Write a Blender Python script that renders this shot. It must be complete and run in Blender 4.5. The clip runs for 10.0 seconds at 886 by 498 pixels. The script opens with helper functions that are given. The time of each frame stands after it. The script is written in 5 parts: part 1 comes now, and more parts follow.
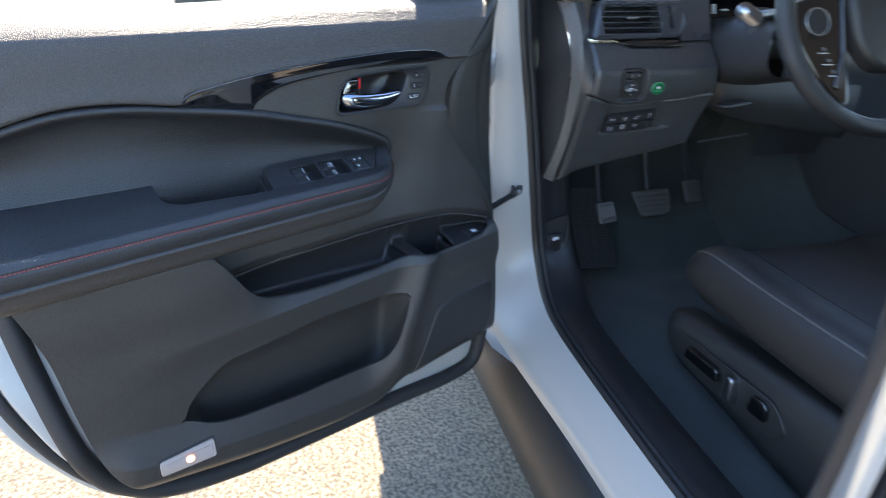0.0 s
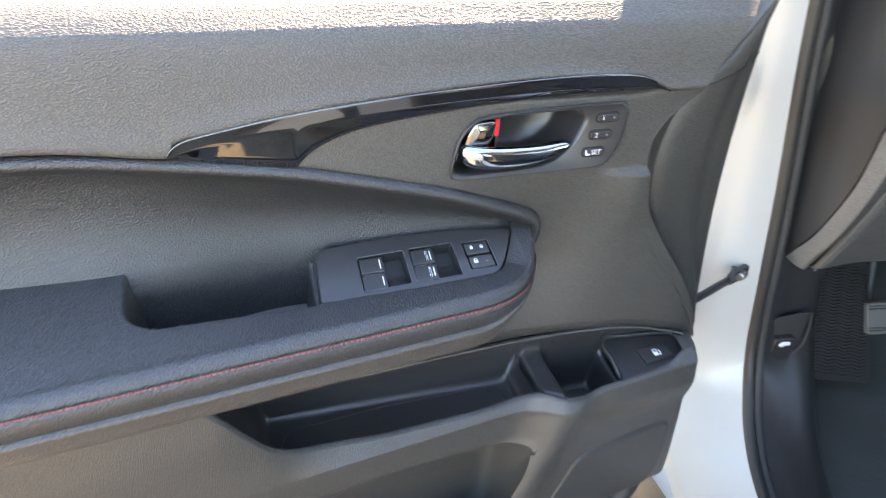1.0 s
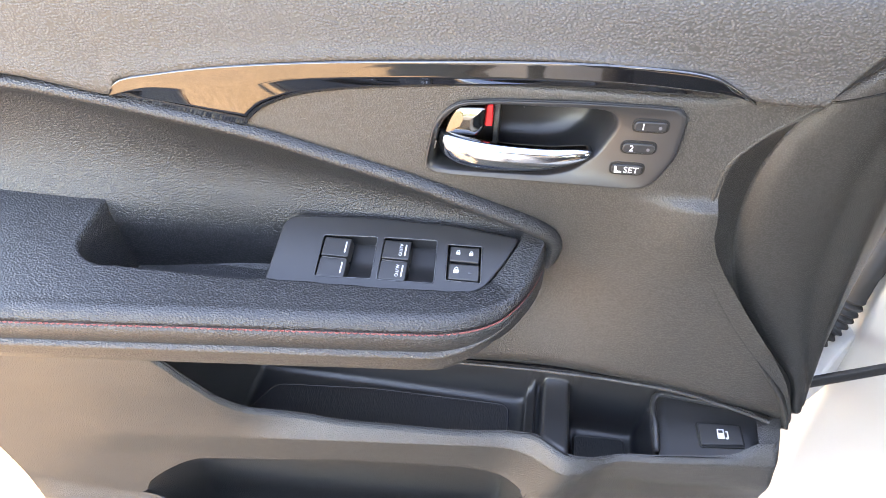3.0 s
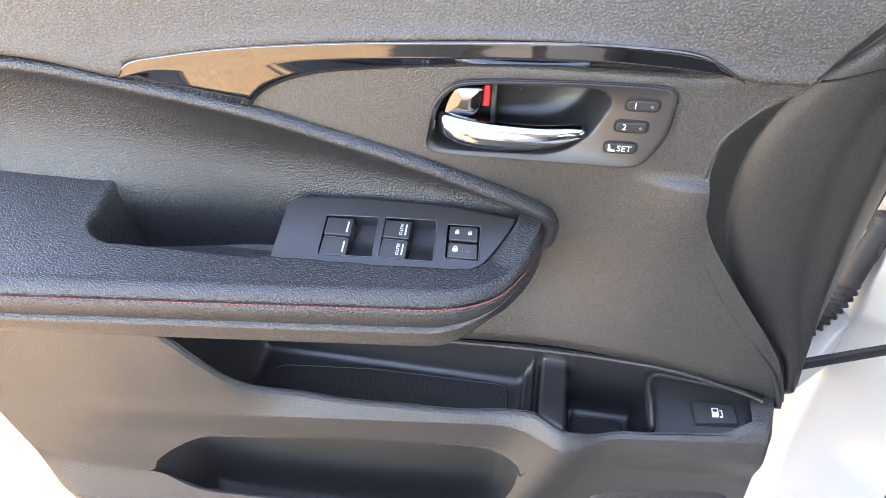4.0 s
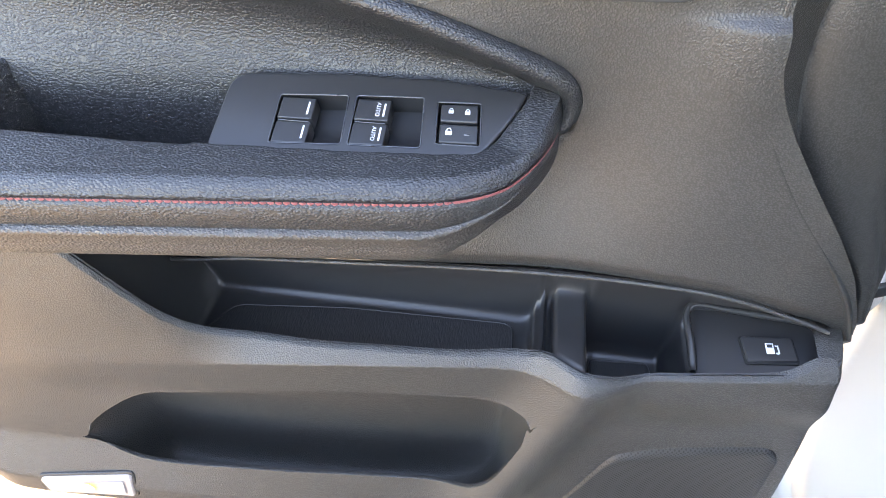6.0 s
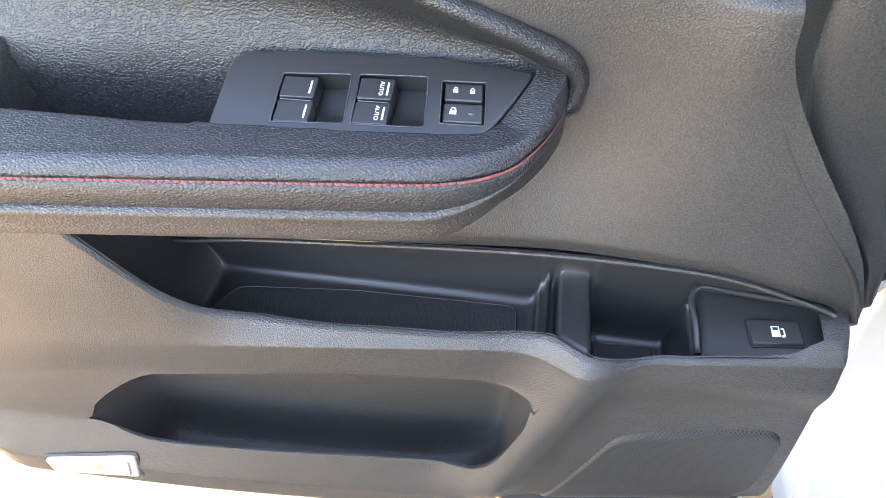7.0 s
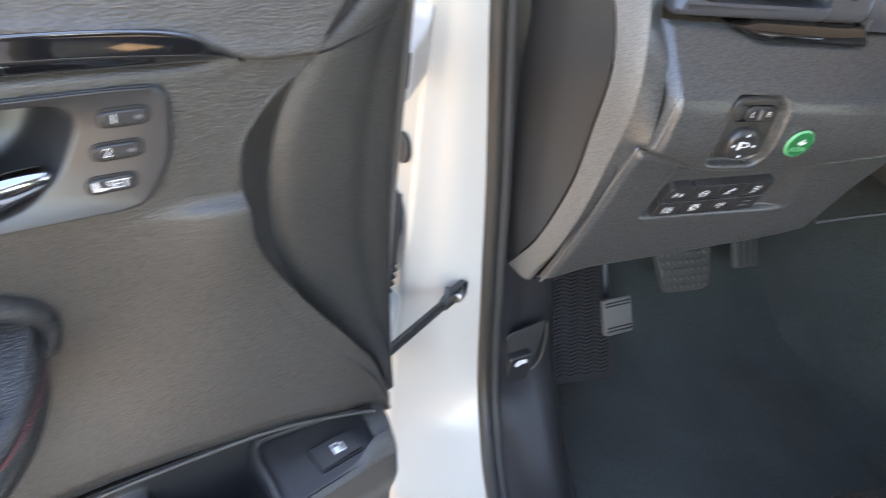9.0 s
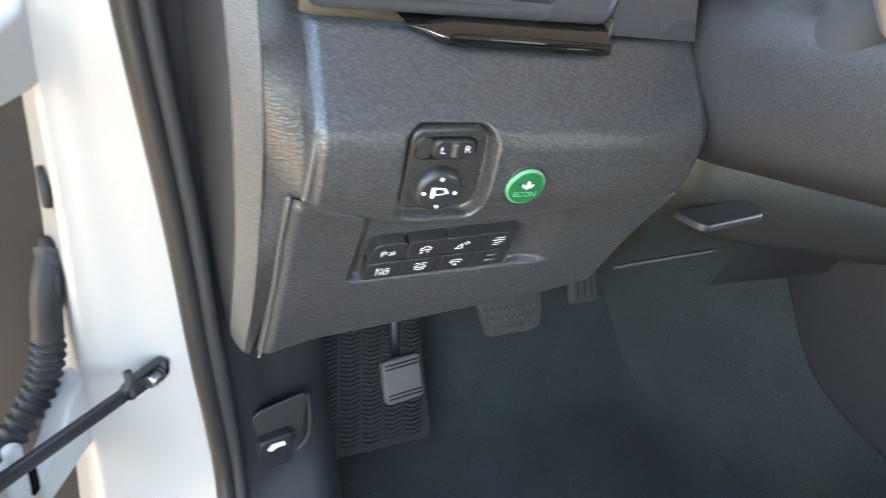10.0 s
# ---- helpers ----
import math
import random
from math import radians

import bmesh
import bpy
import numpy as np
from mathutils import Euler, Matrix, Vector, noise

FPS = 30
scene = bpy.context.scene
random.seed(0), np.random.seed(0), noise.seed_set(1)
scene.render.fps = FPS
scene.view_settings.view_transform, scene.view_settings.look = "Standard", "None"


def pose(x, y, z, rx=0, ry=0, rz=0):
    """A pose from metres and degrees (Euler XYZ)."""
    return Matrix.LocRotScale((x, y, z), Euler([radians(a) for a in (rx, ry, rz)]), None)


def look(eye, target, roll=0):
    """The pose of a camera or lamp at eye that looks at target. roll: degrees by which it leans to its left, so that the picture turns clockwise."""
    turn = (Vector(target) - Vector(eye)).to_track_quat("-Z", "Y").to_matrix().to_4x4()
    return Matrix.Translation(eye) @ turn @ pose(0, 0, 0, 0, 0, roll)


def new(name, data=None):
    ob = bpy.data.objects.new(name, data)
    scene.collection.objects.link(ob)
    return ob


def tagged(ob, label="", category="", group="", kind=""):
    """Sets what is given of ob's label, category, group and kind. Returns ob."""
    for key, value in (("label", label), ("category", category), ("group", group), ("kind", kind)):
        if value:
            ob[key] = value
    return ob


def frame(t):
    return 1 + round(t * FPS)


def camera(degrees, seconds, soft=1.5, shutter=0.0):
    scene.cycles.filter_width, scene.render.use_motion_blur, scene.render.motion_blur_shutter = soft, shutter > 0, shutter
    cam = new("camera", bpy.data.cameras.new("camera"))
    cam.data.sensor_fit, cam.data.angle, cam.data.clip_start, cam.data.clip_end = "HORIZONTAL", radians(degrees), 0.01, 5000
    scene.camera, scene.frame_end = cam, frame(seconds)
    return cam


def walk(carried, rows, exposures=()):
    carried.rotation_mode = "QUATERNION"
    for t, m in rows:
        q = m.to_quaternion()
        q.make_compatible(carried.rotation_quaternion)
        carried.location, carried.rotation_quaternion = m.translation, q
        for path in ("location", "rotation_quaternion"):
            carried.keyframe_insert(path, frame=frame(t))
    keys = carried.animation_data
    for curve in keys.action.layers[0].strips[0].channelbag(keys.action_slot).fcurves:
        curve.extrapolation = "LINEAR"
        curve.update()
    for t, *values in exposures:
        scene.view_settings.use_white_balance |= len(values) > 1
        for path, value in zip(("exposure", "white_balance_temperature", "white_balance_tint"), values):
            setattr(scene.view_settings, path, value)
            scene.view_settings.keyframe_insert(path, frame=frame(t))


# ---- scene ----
cam = camera(68.1, 10.0, soft=0.8, shutter=0.3)
PATH = [
    (0, (-0.58, -1.526, 1.453), (-0.14, 0.236, 0.615), 1.1),
    (0.5, (-0.468, -1.233, 1.485), (-0.387, 0.525, 0.535), 3.1),
    (1, (-0.459, -0.959, 1.471), (-0.54, 0.739, 0.417), 2.9),
    (1.5, (-0.423, -0.789, 1.472), (-0.754, 0.77, 0.264), 2.6),
    (2, (-0.311, -0.733, 1.469), (-0.947, 0.667, 0.19), 1.9),
    (2.5, (-0.259, -0.731, 1.474), (-1.004, 0.611, 0.192), 0.7),
    (4, (-0.22, -0.755, 1.47), (-1.011, 0.562, 0.189), -0.3),
    (4.5, (-0.219, -0.744, 1.425), (-0.981, 0.573, 0.127), 0.2),
    (5, (-0.232, -0.721, 1.373), (-0.986, 0.586, 0.06), -0.3),
    (5.5, (-0.251, -0.705, 1.336), (-0.998, 0.61, 0.027), -0.1),
    (7, (-0.258, -0.701, 1.321), (-0.986, 0.573, -0.038), -0.1),
    (7.5, (-0.265, -0.716, 1.332), (-1.001, 0.569, -0.012), 0.5),
    (8, (-0.313, -0.714, 1.353), (-0.815, 0.722, 0.054), 2.0),
    (8.5, (-0.341, -0.697, 1.368), (-0.176, 0.898, 0.173), 5.3),
    (8.7, (-0.321, -0.681, 1.383), (0.013, 0.911, 0.22), 5.9),
    (9, (-0.261, -0.647, 1.386), (0.305, 0.933, 0.298), 8.6),
    (9.5, (-0.108, -0.579, 1.389), (0.611, 0.964, 0.339), 8.9),
    (10, (0.018, -0.537, 1.366), (0.781, 0.987, 0.32), 11.0),
]
EXPOSURES = [(0, 2.75, 7000, 11), (0.25, 3.35, 7800, 12), (0.5, 3.95, 8700, 12), (1.0, 4.15, 9500, 15), (1.5, 4.1, 10000, 20), (2.0, 4.55, 10700, 22), (2.5, 4.7, 10700, 22), (5.0, 4.45, 9800, 20), (7.5, 4.75, 10100, 19), (8.4, 4.45, 10400, 20), (9.0, 4.2, 9700, 18), (9.5, 4.1, 9500, 16), (10, 4.4, 9500, 14)]
walk(cam, [(t, look(eye, target, roll)) for t, eye, target, roll in PATH], EXPOSURES)

# ---- light ----
GROUND = 0.05
SUN = Vector((0.24, 0.76, 1.0)).normalized()
world = bpy.data.worlds.new("sky")
scene.world = world
world.use_nodes = True
wn = world.node_tree
sky = wn.nodes.new("ShaderNodeTexSky")
sky.sky_type, sky.sun_disc = "NISHITA", False
sky.sun_elevation = math.asin(SUN.z)
sky.sun_rotation = math.atan2(SUN.x, SUN.y)
sky.dust_density, sky.air_density, sky.ozone_density = 0.1, 1.0, 4.0
wn.links.new(sky.outputs[0], wn.nodes["Background"].inputs[0])
wn.nodes["Background"].inputs[1].default_value = 0.12
sun = new("sun", bpy.data.lights.new("sun", "SUN"))
sun.data.energy, sun.data.angle, sun.data.color = 3.2, radians(0.53), (1.0, 0.91, 0.79)
sun.matrix_world = look(SUN * 20, (0, 0, 0))


# ---- materials ----
def material(name, colour, rough=0.5, metal=0.0, spec=0.5, grain=0.0, size=0.002, cell=False, blotch=0.0, speck=0.0,
             cavity=0.5, coat=0.0, sheen=0.0, stretch=(1, 1, 1)):
    """A painted, moulded or woven surface: base colour with blotches and painted groove shade (cavity), fine grain as
    bump, uneven gloss.
    """
    m = bpy.data.materials.new(name)
    m.use_nodes = True
    nt = m.node_tree
    b = nt.nodes["Principled BSDF"]
    b.inputs["Base Color"].default_value = (*colour, 1)
    b.inputs["Roughness"].default_value = rough
    b.inputs["Metallic"].default_value = metal
    b.inputs["Specular IOR Level"].default_value = spec
    b.inputs["Coat Weight"].default_value = coat
    b.inputs["Sheen Weight"].default_value = sheen
    tc = nt.nodes.new("ShaderNodeTexCoord")
    mp = nt.nodes.new("ShaderNodeMapping")
    mp.inputs["Scale"].default_value = stretch
    nt.links.new(tc.outputs["Object"], mp.inputs[0])
    if blotch or speck:
        n = nt.nodes.new("ShaderNodeTexNoise")
        n.inputs["Scale"].default_value, n.inputs["Detail"].default_value = 9.0, 5.0
        nt.links.new(mp.outputs[0], n.inputs["Vector"])
        mix = nt.nodes.new("ShaderNodeMix")
        mix.data_type = "RGBA"
        mix.inputs["A"].default_value = (*[c * (1 - blotch) for c in colour], 1)
        mix.inputs["B"].default_value = (*[min(1, c * (1 + blotch)) for c in colour], 1)
        nt.links.new(n.outputs["Fac"], mix.inputs["Factor"])
        last = mix.outputs["Result"]
        if speck:
            s = nt.nodes.new("ShaderNodeTexNoise")
            s.inputs["Scale"].default_value, s.inputs["Detail"].default_value = 1 / size, 2.0
            nt.links.new(mp.outputs[0], s.inputs["Vector"])
            r = nt.nodes.new("ShaderNodeMapRange")
            r.inputs["From Min"].default_value, r.inputs["From Max"].default_value = 0.35, 0.65
            r.inputs["To Min"].default_value, r.inputs["To Max"].default_value = 1 - speck, 1 + speck
            nt.links.new(s.outputs["Fac"], r.inputs["Value"])
            mul = nt.nodes.new("ShaderNodeMix")
            mul.data_type, mul.blend_type = "RGBA", "MULTIPLY"
            mul.inputs["Factor"].default_value = 1.0
            nt.links.new(last, mul.inputs["A"])
            nt.links.new(r.outputs["Result"], mul.inputs["B"])
            last = mul.outputs["Result"]
        if not (grain and cell):
            nt.links.new(last, b.inputs["Base Color"])
        rr = nt.nodes.new("ShaderNodeMapRange")
        rr.inputs["To Min"].default_value, rr.inputs["To Max"].default_value = max(0.02, rough - 0.06), min(1, rough + 0.06)
        nt.links.new(n.outputs["Fac"], rr.inputs["Value"])
        nt.links.new(rr.outputs["Result"], b.inputs["Roughness"])
    if grain:
        if cell:
            g = nt.nodes.new("ShaderNodeTexVoronoi")
            g.feature = "F1"
            g.inputs["Scale"].default_value = 1 / size
            wv = nt.nodes.new("ShaderNodeTexNoise")
            wv.inputs["Scale"].default_value, wv.inputs["Detail"].default_value = 0.35 / size, 1.0
            add = nt.nodes.new("ShaderNodeMix")
            add.data_type, add.blend_type = "RGBA", "LINEAR_LIGHT"
            add.inputs["Factor"].default_value = size * 0.35
            nt.links.new(mp.outputs[0], wv.inputs["Vector"])
            nt.links.new(mp.outputs[0], add.inputs["A"])
            nt.links.new(wv.outputs["Color"], add.inputs["B"])
            nt.links.new(add.outputs["Result"], g.inputs["Vector"])
            cl = nt.nodes.new("ShaderNodeMapRange")
            cl.inputs["From Min"].default_value, cl.inputs["From Max"].default_value = 0.68, 0.16
            nt.links.new(g.outputs["Distance"], cl.inputs["Value"])
            out, sign = cl.outputs["Result"], False
            # shade in the grain grooves, painted by darkening the base colour there
            dip = nt.nodes.new("ShaderNodeMapRange")
            dip.inputs["To Min"].default_value = 1 - cavity
            nt.links.new(out, dip.inputs["Value"])
            groove_shade = nt.nodes.new("ShaderNodeMix")
            groove_shade.data_type, groove_shade.blend_type = "RGBA", "MULTIPLY"
            groove_shade.inputs["Factor"].default_value = 1.0
            groove_shade.inputs["A"].default_value = (*colour, 1)
            if blotch or speck:
                nt.links.new(last, groove_shade.inputs["A"])
            nt.links.new(dip.outputs["Result"], groove_shade.inputs["B"])
            nt.links.new(groove_shade.outputs["Result"], b.inputs["Base Color"])
        else:
            g = nt.nodes.new("ShaderNodeTexNoise")
            g.inputs["Scale"].default_value, g.inputs["Detail"].default_value = 1 / size, 3.0
            nt.links.new(mp.outputs[0], g.inputs["Vector"])
            out, sign = g.outputs["Fac"], False
        bp = nt.nodes.new("ShaderNodeBump")
        bp.invert = sign
        bp.inputs["Strength"].default_value = grain
        bp.inputs["Distance"].default_value = size * (0.25 if cell else 0.4)
        nt.links.new(out, bp.inputs["Height"])
        nt.links.new(bp.outputs[0], b.inputs["Normal"])
    return m


M = {}
M["pad"] = material("soft_pad_vinyl", (0.078, 0.071, 0.067), 0.46, spec=0.7, grain=1.0, size=0.0017, cell=True, blotch=0.10, stretch=(0.72, 1, 1))
M["leather"] = material("black_leather", (0.036, 0.036, 0.038), 0.42, spec=0.7, grain=1.0, size=0.0017, cell=True, blotch=0.08, stretch=(0.72, 1, 1))
M["plastic"] = material("grained_plastic", (0.058, 0.055, 0.052), 0.44, spec=0.8, grain=0.8, size=0.0014, cell=True, blotch=0.10, stretch=(0.8, 1, 1))
M["dashgrain"] = material("dash_vinyl", (0.082, 0.084, 0.087), 0.33, spec=0.9, grain=0.4, size=0.0020, cell=True, blotch=0.06, stretch=(0.6, 1, 1))
M["smooth"] = material("satin_black_plastic", (0.027, 0.027, 0.029), 0.34, spec=0.6, grain=0.15, size=0.0008, blotch=0.10)
M["shroud"] = material("grey_shroud_plastic", (0.055, 0.056, 0.060), 0.42, spec=0.7, grain=0.4, size=0.0012, cell=True, blotch=0.08)
M["strip"] = material("grey_grained_strip", (0.20, 0.19, 0.18), 0.45, spec=0.6, grain=0.3, size=0.0012, cell=True, blotch=0.06)
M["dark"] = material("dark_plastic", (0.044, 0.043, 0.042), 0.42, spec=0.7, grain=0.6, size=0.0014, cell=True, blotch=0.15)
M["gloss"] = material("piano_black", (0.006, 0.006, 0.007), 0.04, spec=1.0, coat=1.0, blotch=0.05)
M["chrome"] = material("chrome", (0.36, 0.40, 0.46), 0.09, 1.0)
M["mirror"] = material("mirror_silver", (0.9, 0.92, 0.92), 0.01, 1.0)
M["smoked"] = material("smoked_chrome", (0.22, 0.21, 0.20), 0.10, 1.0)
M["satin_metal"] = material("satin_metal", (0.55, 0.56, 0.58), 0.28, 1.0)
M["steel"] = material("worn_black_steel", (0.05, 0.05, 0.052), 0.42, 0.5, grain=0.2, size=0.004, blotch=0.35)
M["white"] = material("white_car_paint", (0.47, 0.465, 0.445), 0.3, coat=0.3)
M["hinge"] = material("white_hinge_paint", (0.52, 0.51, 0.49), 0.4, grain=0.15, size=0.003, blotch=0.06)
M["rubber"] = material("black_rubber", (0.032, 0.032, 0.033), 0.6, grain=0.25, size=0.0015, blotch=0.2)
M["seal"] = material("rubber_seal", (0.030, 0.028, 0.027), 0.45, blotch=0.2)
M["carpet"] = material("black_carpet", (0.048, 0.058, 0.058), 0.95, spec=0.1, grain=0.6, size=0.0025, blotch=0.35, speck=0.2, sheen=0.25)
M["red"] = material("red_thread", (0.30, 0.095, 0.10), 0.6, grain=0.3, size=0.0005)
M["redflag"] = material("red_lock_flag", (0.65, 0.02, 0.025), 0.4)
M["ink"] = material("white_print", (0.75, 0.76, 0.78), 0.5)
M["greyink"] = material("grey_print", (0.16, 0.16, 0.17), 0.5)
M["green"] = material("green_translucent_button", (0.006, 0.15, 0.055), 0.2, coat=0.5)
M["greenring"] = material("pale_green_ring", (0.10, 0.42, 0.21), 0.35)
M["mesh"] = material("speaker_grille_dark", (0.010, 0.010, 0.010), 0.6)
M["void"] = material("dark_gap", (0.004, 0.004, 0.004), 0.9, spec=0.05)
M["satin"] = material("satin_vent_plastic", (0.052, 0.055, 0.062), 0.28, spec=0.9, grain=0.1, size=0.0008, blotch=0.06)
M["asphalt"] = material("asphalt", (0.185, 0.148, 0.104), 0.85, grain=1.0, size=0.012, blotch=0.25, speck=0.5)
M["screen"] = material("dark_screen", (0.006, 0.006, 0.008), 0.08)
M["pedal"] = material("worn_rubber_pedal", (0.085, 0.082, 0.078), 0.55, grain=0.3, size=0.002, blotch=0.3)
M["headliner"] = material("grey_headliner", (0.36, 0.37, 0.38), 0.9, grain=0.4, size=0.002)
M["lens"] = material("milky_lamp_lens", (0.50, 0.42, 0.38), 0.3, coat=0.4, blotch=0.08)
M["foliage"] = material("foliage", (0.06, 0.10, 0.035), 0.8, blotch=0.5)

glass = bpy.data.materials.new("tinted_glass")
glass.use_nodes = True
gb = glass.node_tree.nodes["Principled BSDF"]
gb.inputs["Base Color"].default_value = (0.90, 0.97, 0.95, 1)
gb.inputs["Roughness"].default_value = 0.0
gb.inputs["Transmission Weight"].default_value = 1.0
gb.inputs["IOR"].default_value = 1.01
M["glass"] = glass

bulb = bpy.data.materials.new("lit_bulb")
bulb.use_nodes = True
bb = bulb.node_tree.nodes["Principled BSDF"]
bb.inputs["Emission Color"].default_value = (1.0, 0.36, 0.04, 1)
bb.inputs["Emission Strength"].default_value = 0.22
M["bulb"] = bulb


# ---- shape tools ----
def spline(pts, n=8, closed=False):
    """Points along a smooth curve through pts."""
    p = [Vector(q) for q in pts]
    out = []
    k = len(p)
    for i in range(k if closed else k - 1):
        a, b = p[i], p[(i + 1) % k]
        z = p[i - 1] if (closed or i) else a - (b - a)
        c = p[(i + 2) % k] if (closed or i + 2 < k) else b + (b - a)
        for j in range(n):
            t = j / n
            out.append(0.5 * ((2 * a) + (b - z) * t + (2 * z - 5 * a + 4 * b - c) * t * t + (3 * a - z - 3 * b + c) * t ** 3))
    if not closed:
        out.append(p[-1])
    return out


def fn(*pts):
    """A smooth function through (x, y) pairs."""
    d = sorted(tuple(q) for q in spline(sorted(pts), 10))
    xs, ys = [q[0] for q in d], [q[1] for q in d]
    return lambda x: float(np.interp(x, xs, ys))


def step(a, b, x):
    t = min(1, max(0, (x - a) / (b - a)))
    return t * t * (3 - 2 * t)


def mix(a, b, t):
    return a + (b - a) * t


def mesh(name, verts, faces, mat, parent=None, smooth=True, label="", flip=False):
    me = bpy.data.meshes.new(name)
    me.from_pydata([tuple(v) for v in verts], [], [tuple(reversed(f)) for f in faces] if flip else faces)
    me.validate()
    if smooth:
        me.shade_smooth()
    for mm in (mat if isinstance(mat, list) else [mat]):
        me.materials.append(mm)
    ob = new(name, me)
    if parent:
        ob.parent = parent
    if label:
        tagged(ob, label)
    return ob


def part(name, bm, mat, parent, label=""):
    me = bpy.data.meshes.new(name)
    bm.to_mesh(me)
    bm.free()
    me.materials.append(mat)
    ob = new(name, me)
    if parent:
        ob.parent = parent
    if label:
        tagged(ob, label)
    return ob


def sheet(name, nu, nv, f, mat, parent=None, skip=None, label="", flip=False, wrap=False):
    """A grid of points f(i, j); skip(i, j) leaves a cell open."""
    verts = [f(i, j) for i in range(nu + 1) for j in range(nv + 1)]
    faces = []
    for i in range(nu):
        for j in range(nv):
            if skip and skip(i, j):
                continue
            a = i * (nv + 1) + j
            faces.append((a, a + 1, a + nv + 2, a + nv + 1))
    return mesh(name, verts, faces, mat, parent, True, label, flip)


def plate(name, outline, h, r, at, mat, parent=None, base=0.0, label="", crown=0.0, steps=3):
    """A plate on a closed outline (a, b): sides from base up to h, edge rounded by r; at(a, b, h) places it."""
    o = [Vector((q[0], q[1])) for q in outline]
    area = sum(o[i - 1].x * o[i].y - o[i].x * o[i - 1].y for i in range(len(o)))
    if area < 0:
        o.reverse()
    n = len(o)
    nor = []
    for i in range(n):
        d = (o[(i + 1) % n] - o[i - 1])
        d = d.normalized() if d.length > 1e-9 else Vector((1, 0))
        nor.append(Vector((-d.y, d.x)))
    rings = [(0.0, base)]
    for k in range(steps + 1):
        a = math.pi / 2 * k / steps
        rings.append((r * (1 - math.cos(a)), h - r + r * math.sin(a)))
    cen = sum(o, Vector((0, 0))) / n
    verts, faces = [], []
    for inset, hh in rings:
        for q, m in zip(o, nor):
            p = q + m * inset
            verts.append(at(p.x, p.y, hh))
    for k in range(len(rings) - 1):
        for i in range(n):
            j = (i + 1) % n
            faces.append((k * n + i, k * n + j, (k + 1) * n + j, (k + 1) * n + i))
    top = (len(rings) - 1) * n
    if crown:
        for s in (0.66, 0.33):
            for q, m in zip(o, nor):
                p = cen + (q + m * r - cen) * s
                verts.append(at(p.x, p.y, h + crown * (1 - s * s)))
            b = len(verts) - 2 * n
            for i in range(n):
                j = (i + 1) % n
                faces.append((b + i, b + j, b + n + j, b + n + i))
        top = len(verts) - n
    faces.append(tuple(range(top, top + n)))
    me_ob = mesh(name, verts, faces, mat, parent, False, label)
    for pl in me_ob.data.polygons:
        pl.use_smooth = len(pl.vertices) == 4
    return me_ob


def rounded(pts, r, n=5):
    """A closed outline with its corners rounded by r."""
    out = []
    k = len(pts)
    for i in range(k):
        p, a, b = Vector(pts[i][:2]), Vector(pts[i - 1][:2]), Vector(pts[(i + 1) % k][:2])
        da, db = (a - p), (b - p)
        la, lb = min(r, da.length * 0.45), min(r, db.length * 0.45)
        s, e = p + da.normalized() * la, p + db.normalized() * lb
        for j in range(n + 1):
            t = j / n
            out.append((1 - t) ** 2 * s + 2 * t * (1 - t) * p + t * t * e)
    return out


def tube(name, pts, radius, mat, parent=None, sides=10, label="", n=6, rad=None):
    """A round bar along a smooth path."""
    p = spline([Vector(q) for q in pts], n) if n > 1 else [Vector(q) for q in pts]
    verts, faces = [], []
    up = Vector((0.13, 0.21, 0.97))
    for i, q in enumerate(p):
        d = (p[min(i + 1, len(p) - 1)] - p[max(i - 1, 0)]).normalized()
        a = d.cross(up)
        a = a.normalized() if a.length > 1e-3 else d.cross(Vector((1, 0, 0))).normalized()
        b = d.cross(a)
        rr = rad(i / (len(p) - 1)) if rad else radius
        for k in range(sides):
            t = 2 * math.pi * k / sides
            verts.append(q + (a * math.cos(t) + b * math.sin(t)) * rr)
    for i in range(len(p) - 1):
        for k in range(sides):
            j = (k + 1) % sides
            faces.append((i * sides + k, i * sides + j, (i + 1) * sides + j, (i + 1) * sides + k))
    faces.append(tuple(range(sides)))
    faces.append(tuple(range((len(p) - 1) * sides, len(p) * sides)))
    return mesh(name, verts, faces, mat, parent, True, label)


def box(name, size, bevel, at, mat, parent=None, label="", segments=2):
    """A block with rounded edges; at is its pose."""
    bm = bmesh.new()
    bmesh.ops.create_cube(bm, size=1, matrix=Matrix.Diagonal((*size, 1)))
    if bevel:
        bmesh.ops.bevel(bm, geom=bm.edges[:], offset=bevel, segments=segments, affect="EDGES", profile=0.5)
    bmesh.ops.transform(bm, matrix=at, verts=bm.verts)
    for f in bm.faces:
        f.smooth = True
    return part(name, bm, mat, parent, label)


def disc(name, r, h, at, mat, parent=None, bevel=0.0, label="", n=32):
    """A round button or bolt head along the local z of at."""
    o = [(r * math.cos(2 * math.pi * i / n), r * math.sin(2 * math.pi * i / n)) for i in range(n)]
    return plate(name, o, h, bevel or h * 0.2, lambda a, b, c: at @ Vector((a, b, c)), mat, parent, 0.0, label)


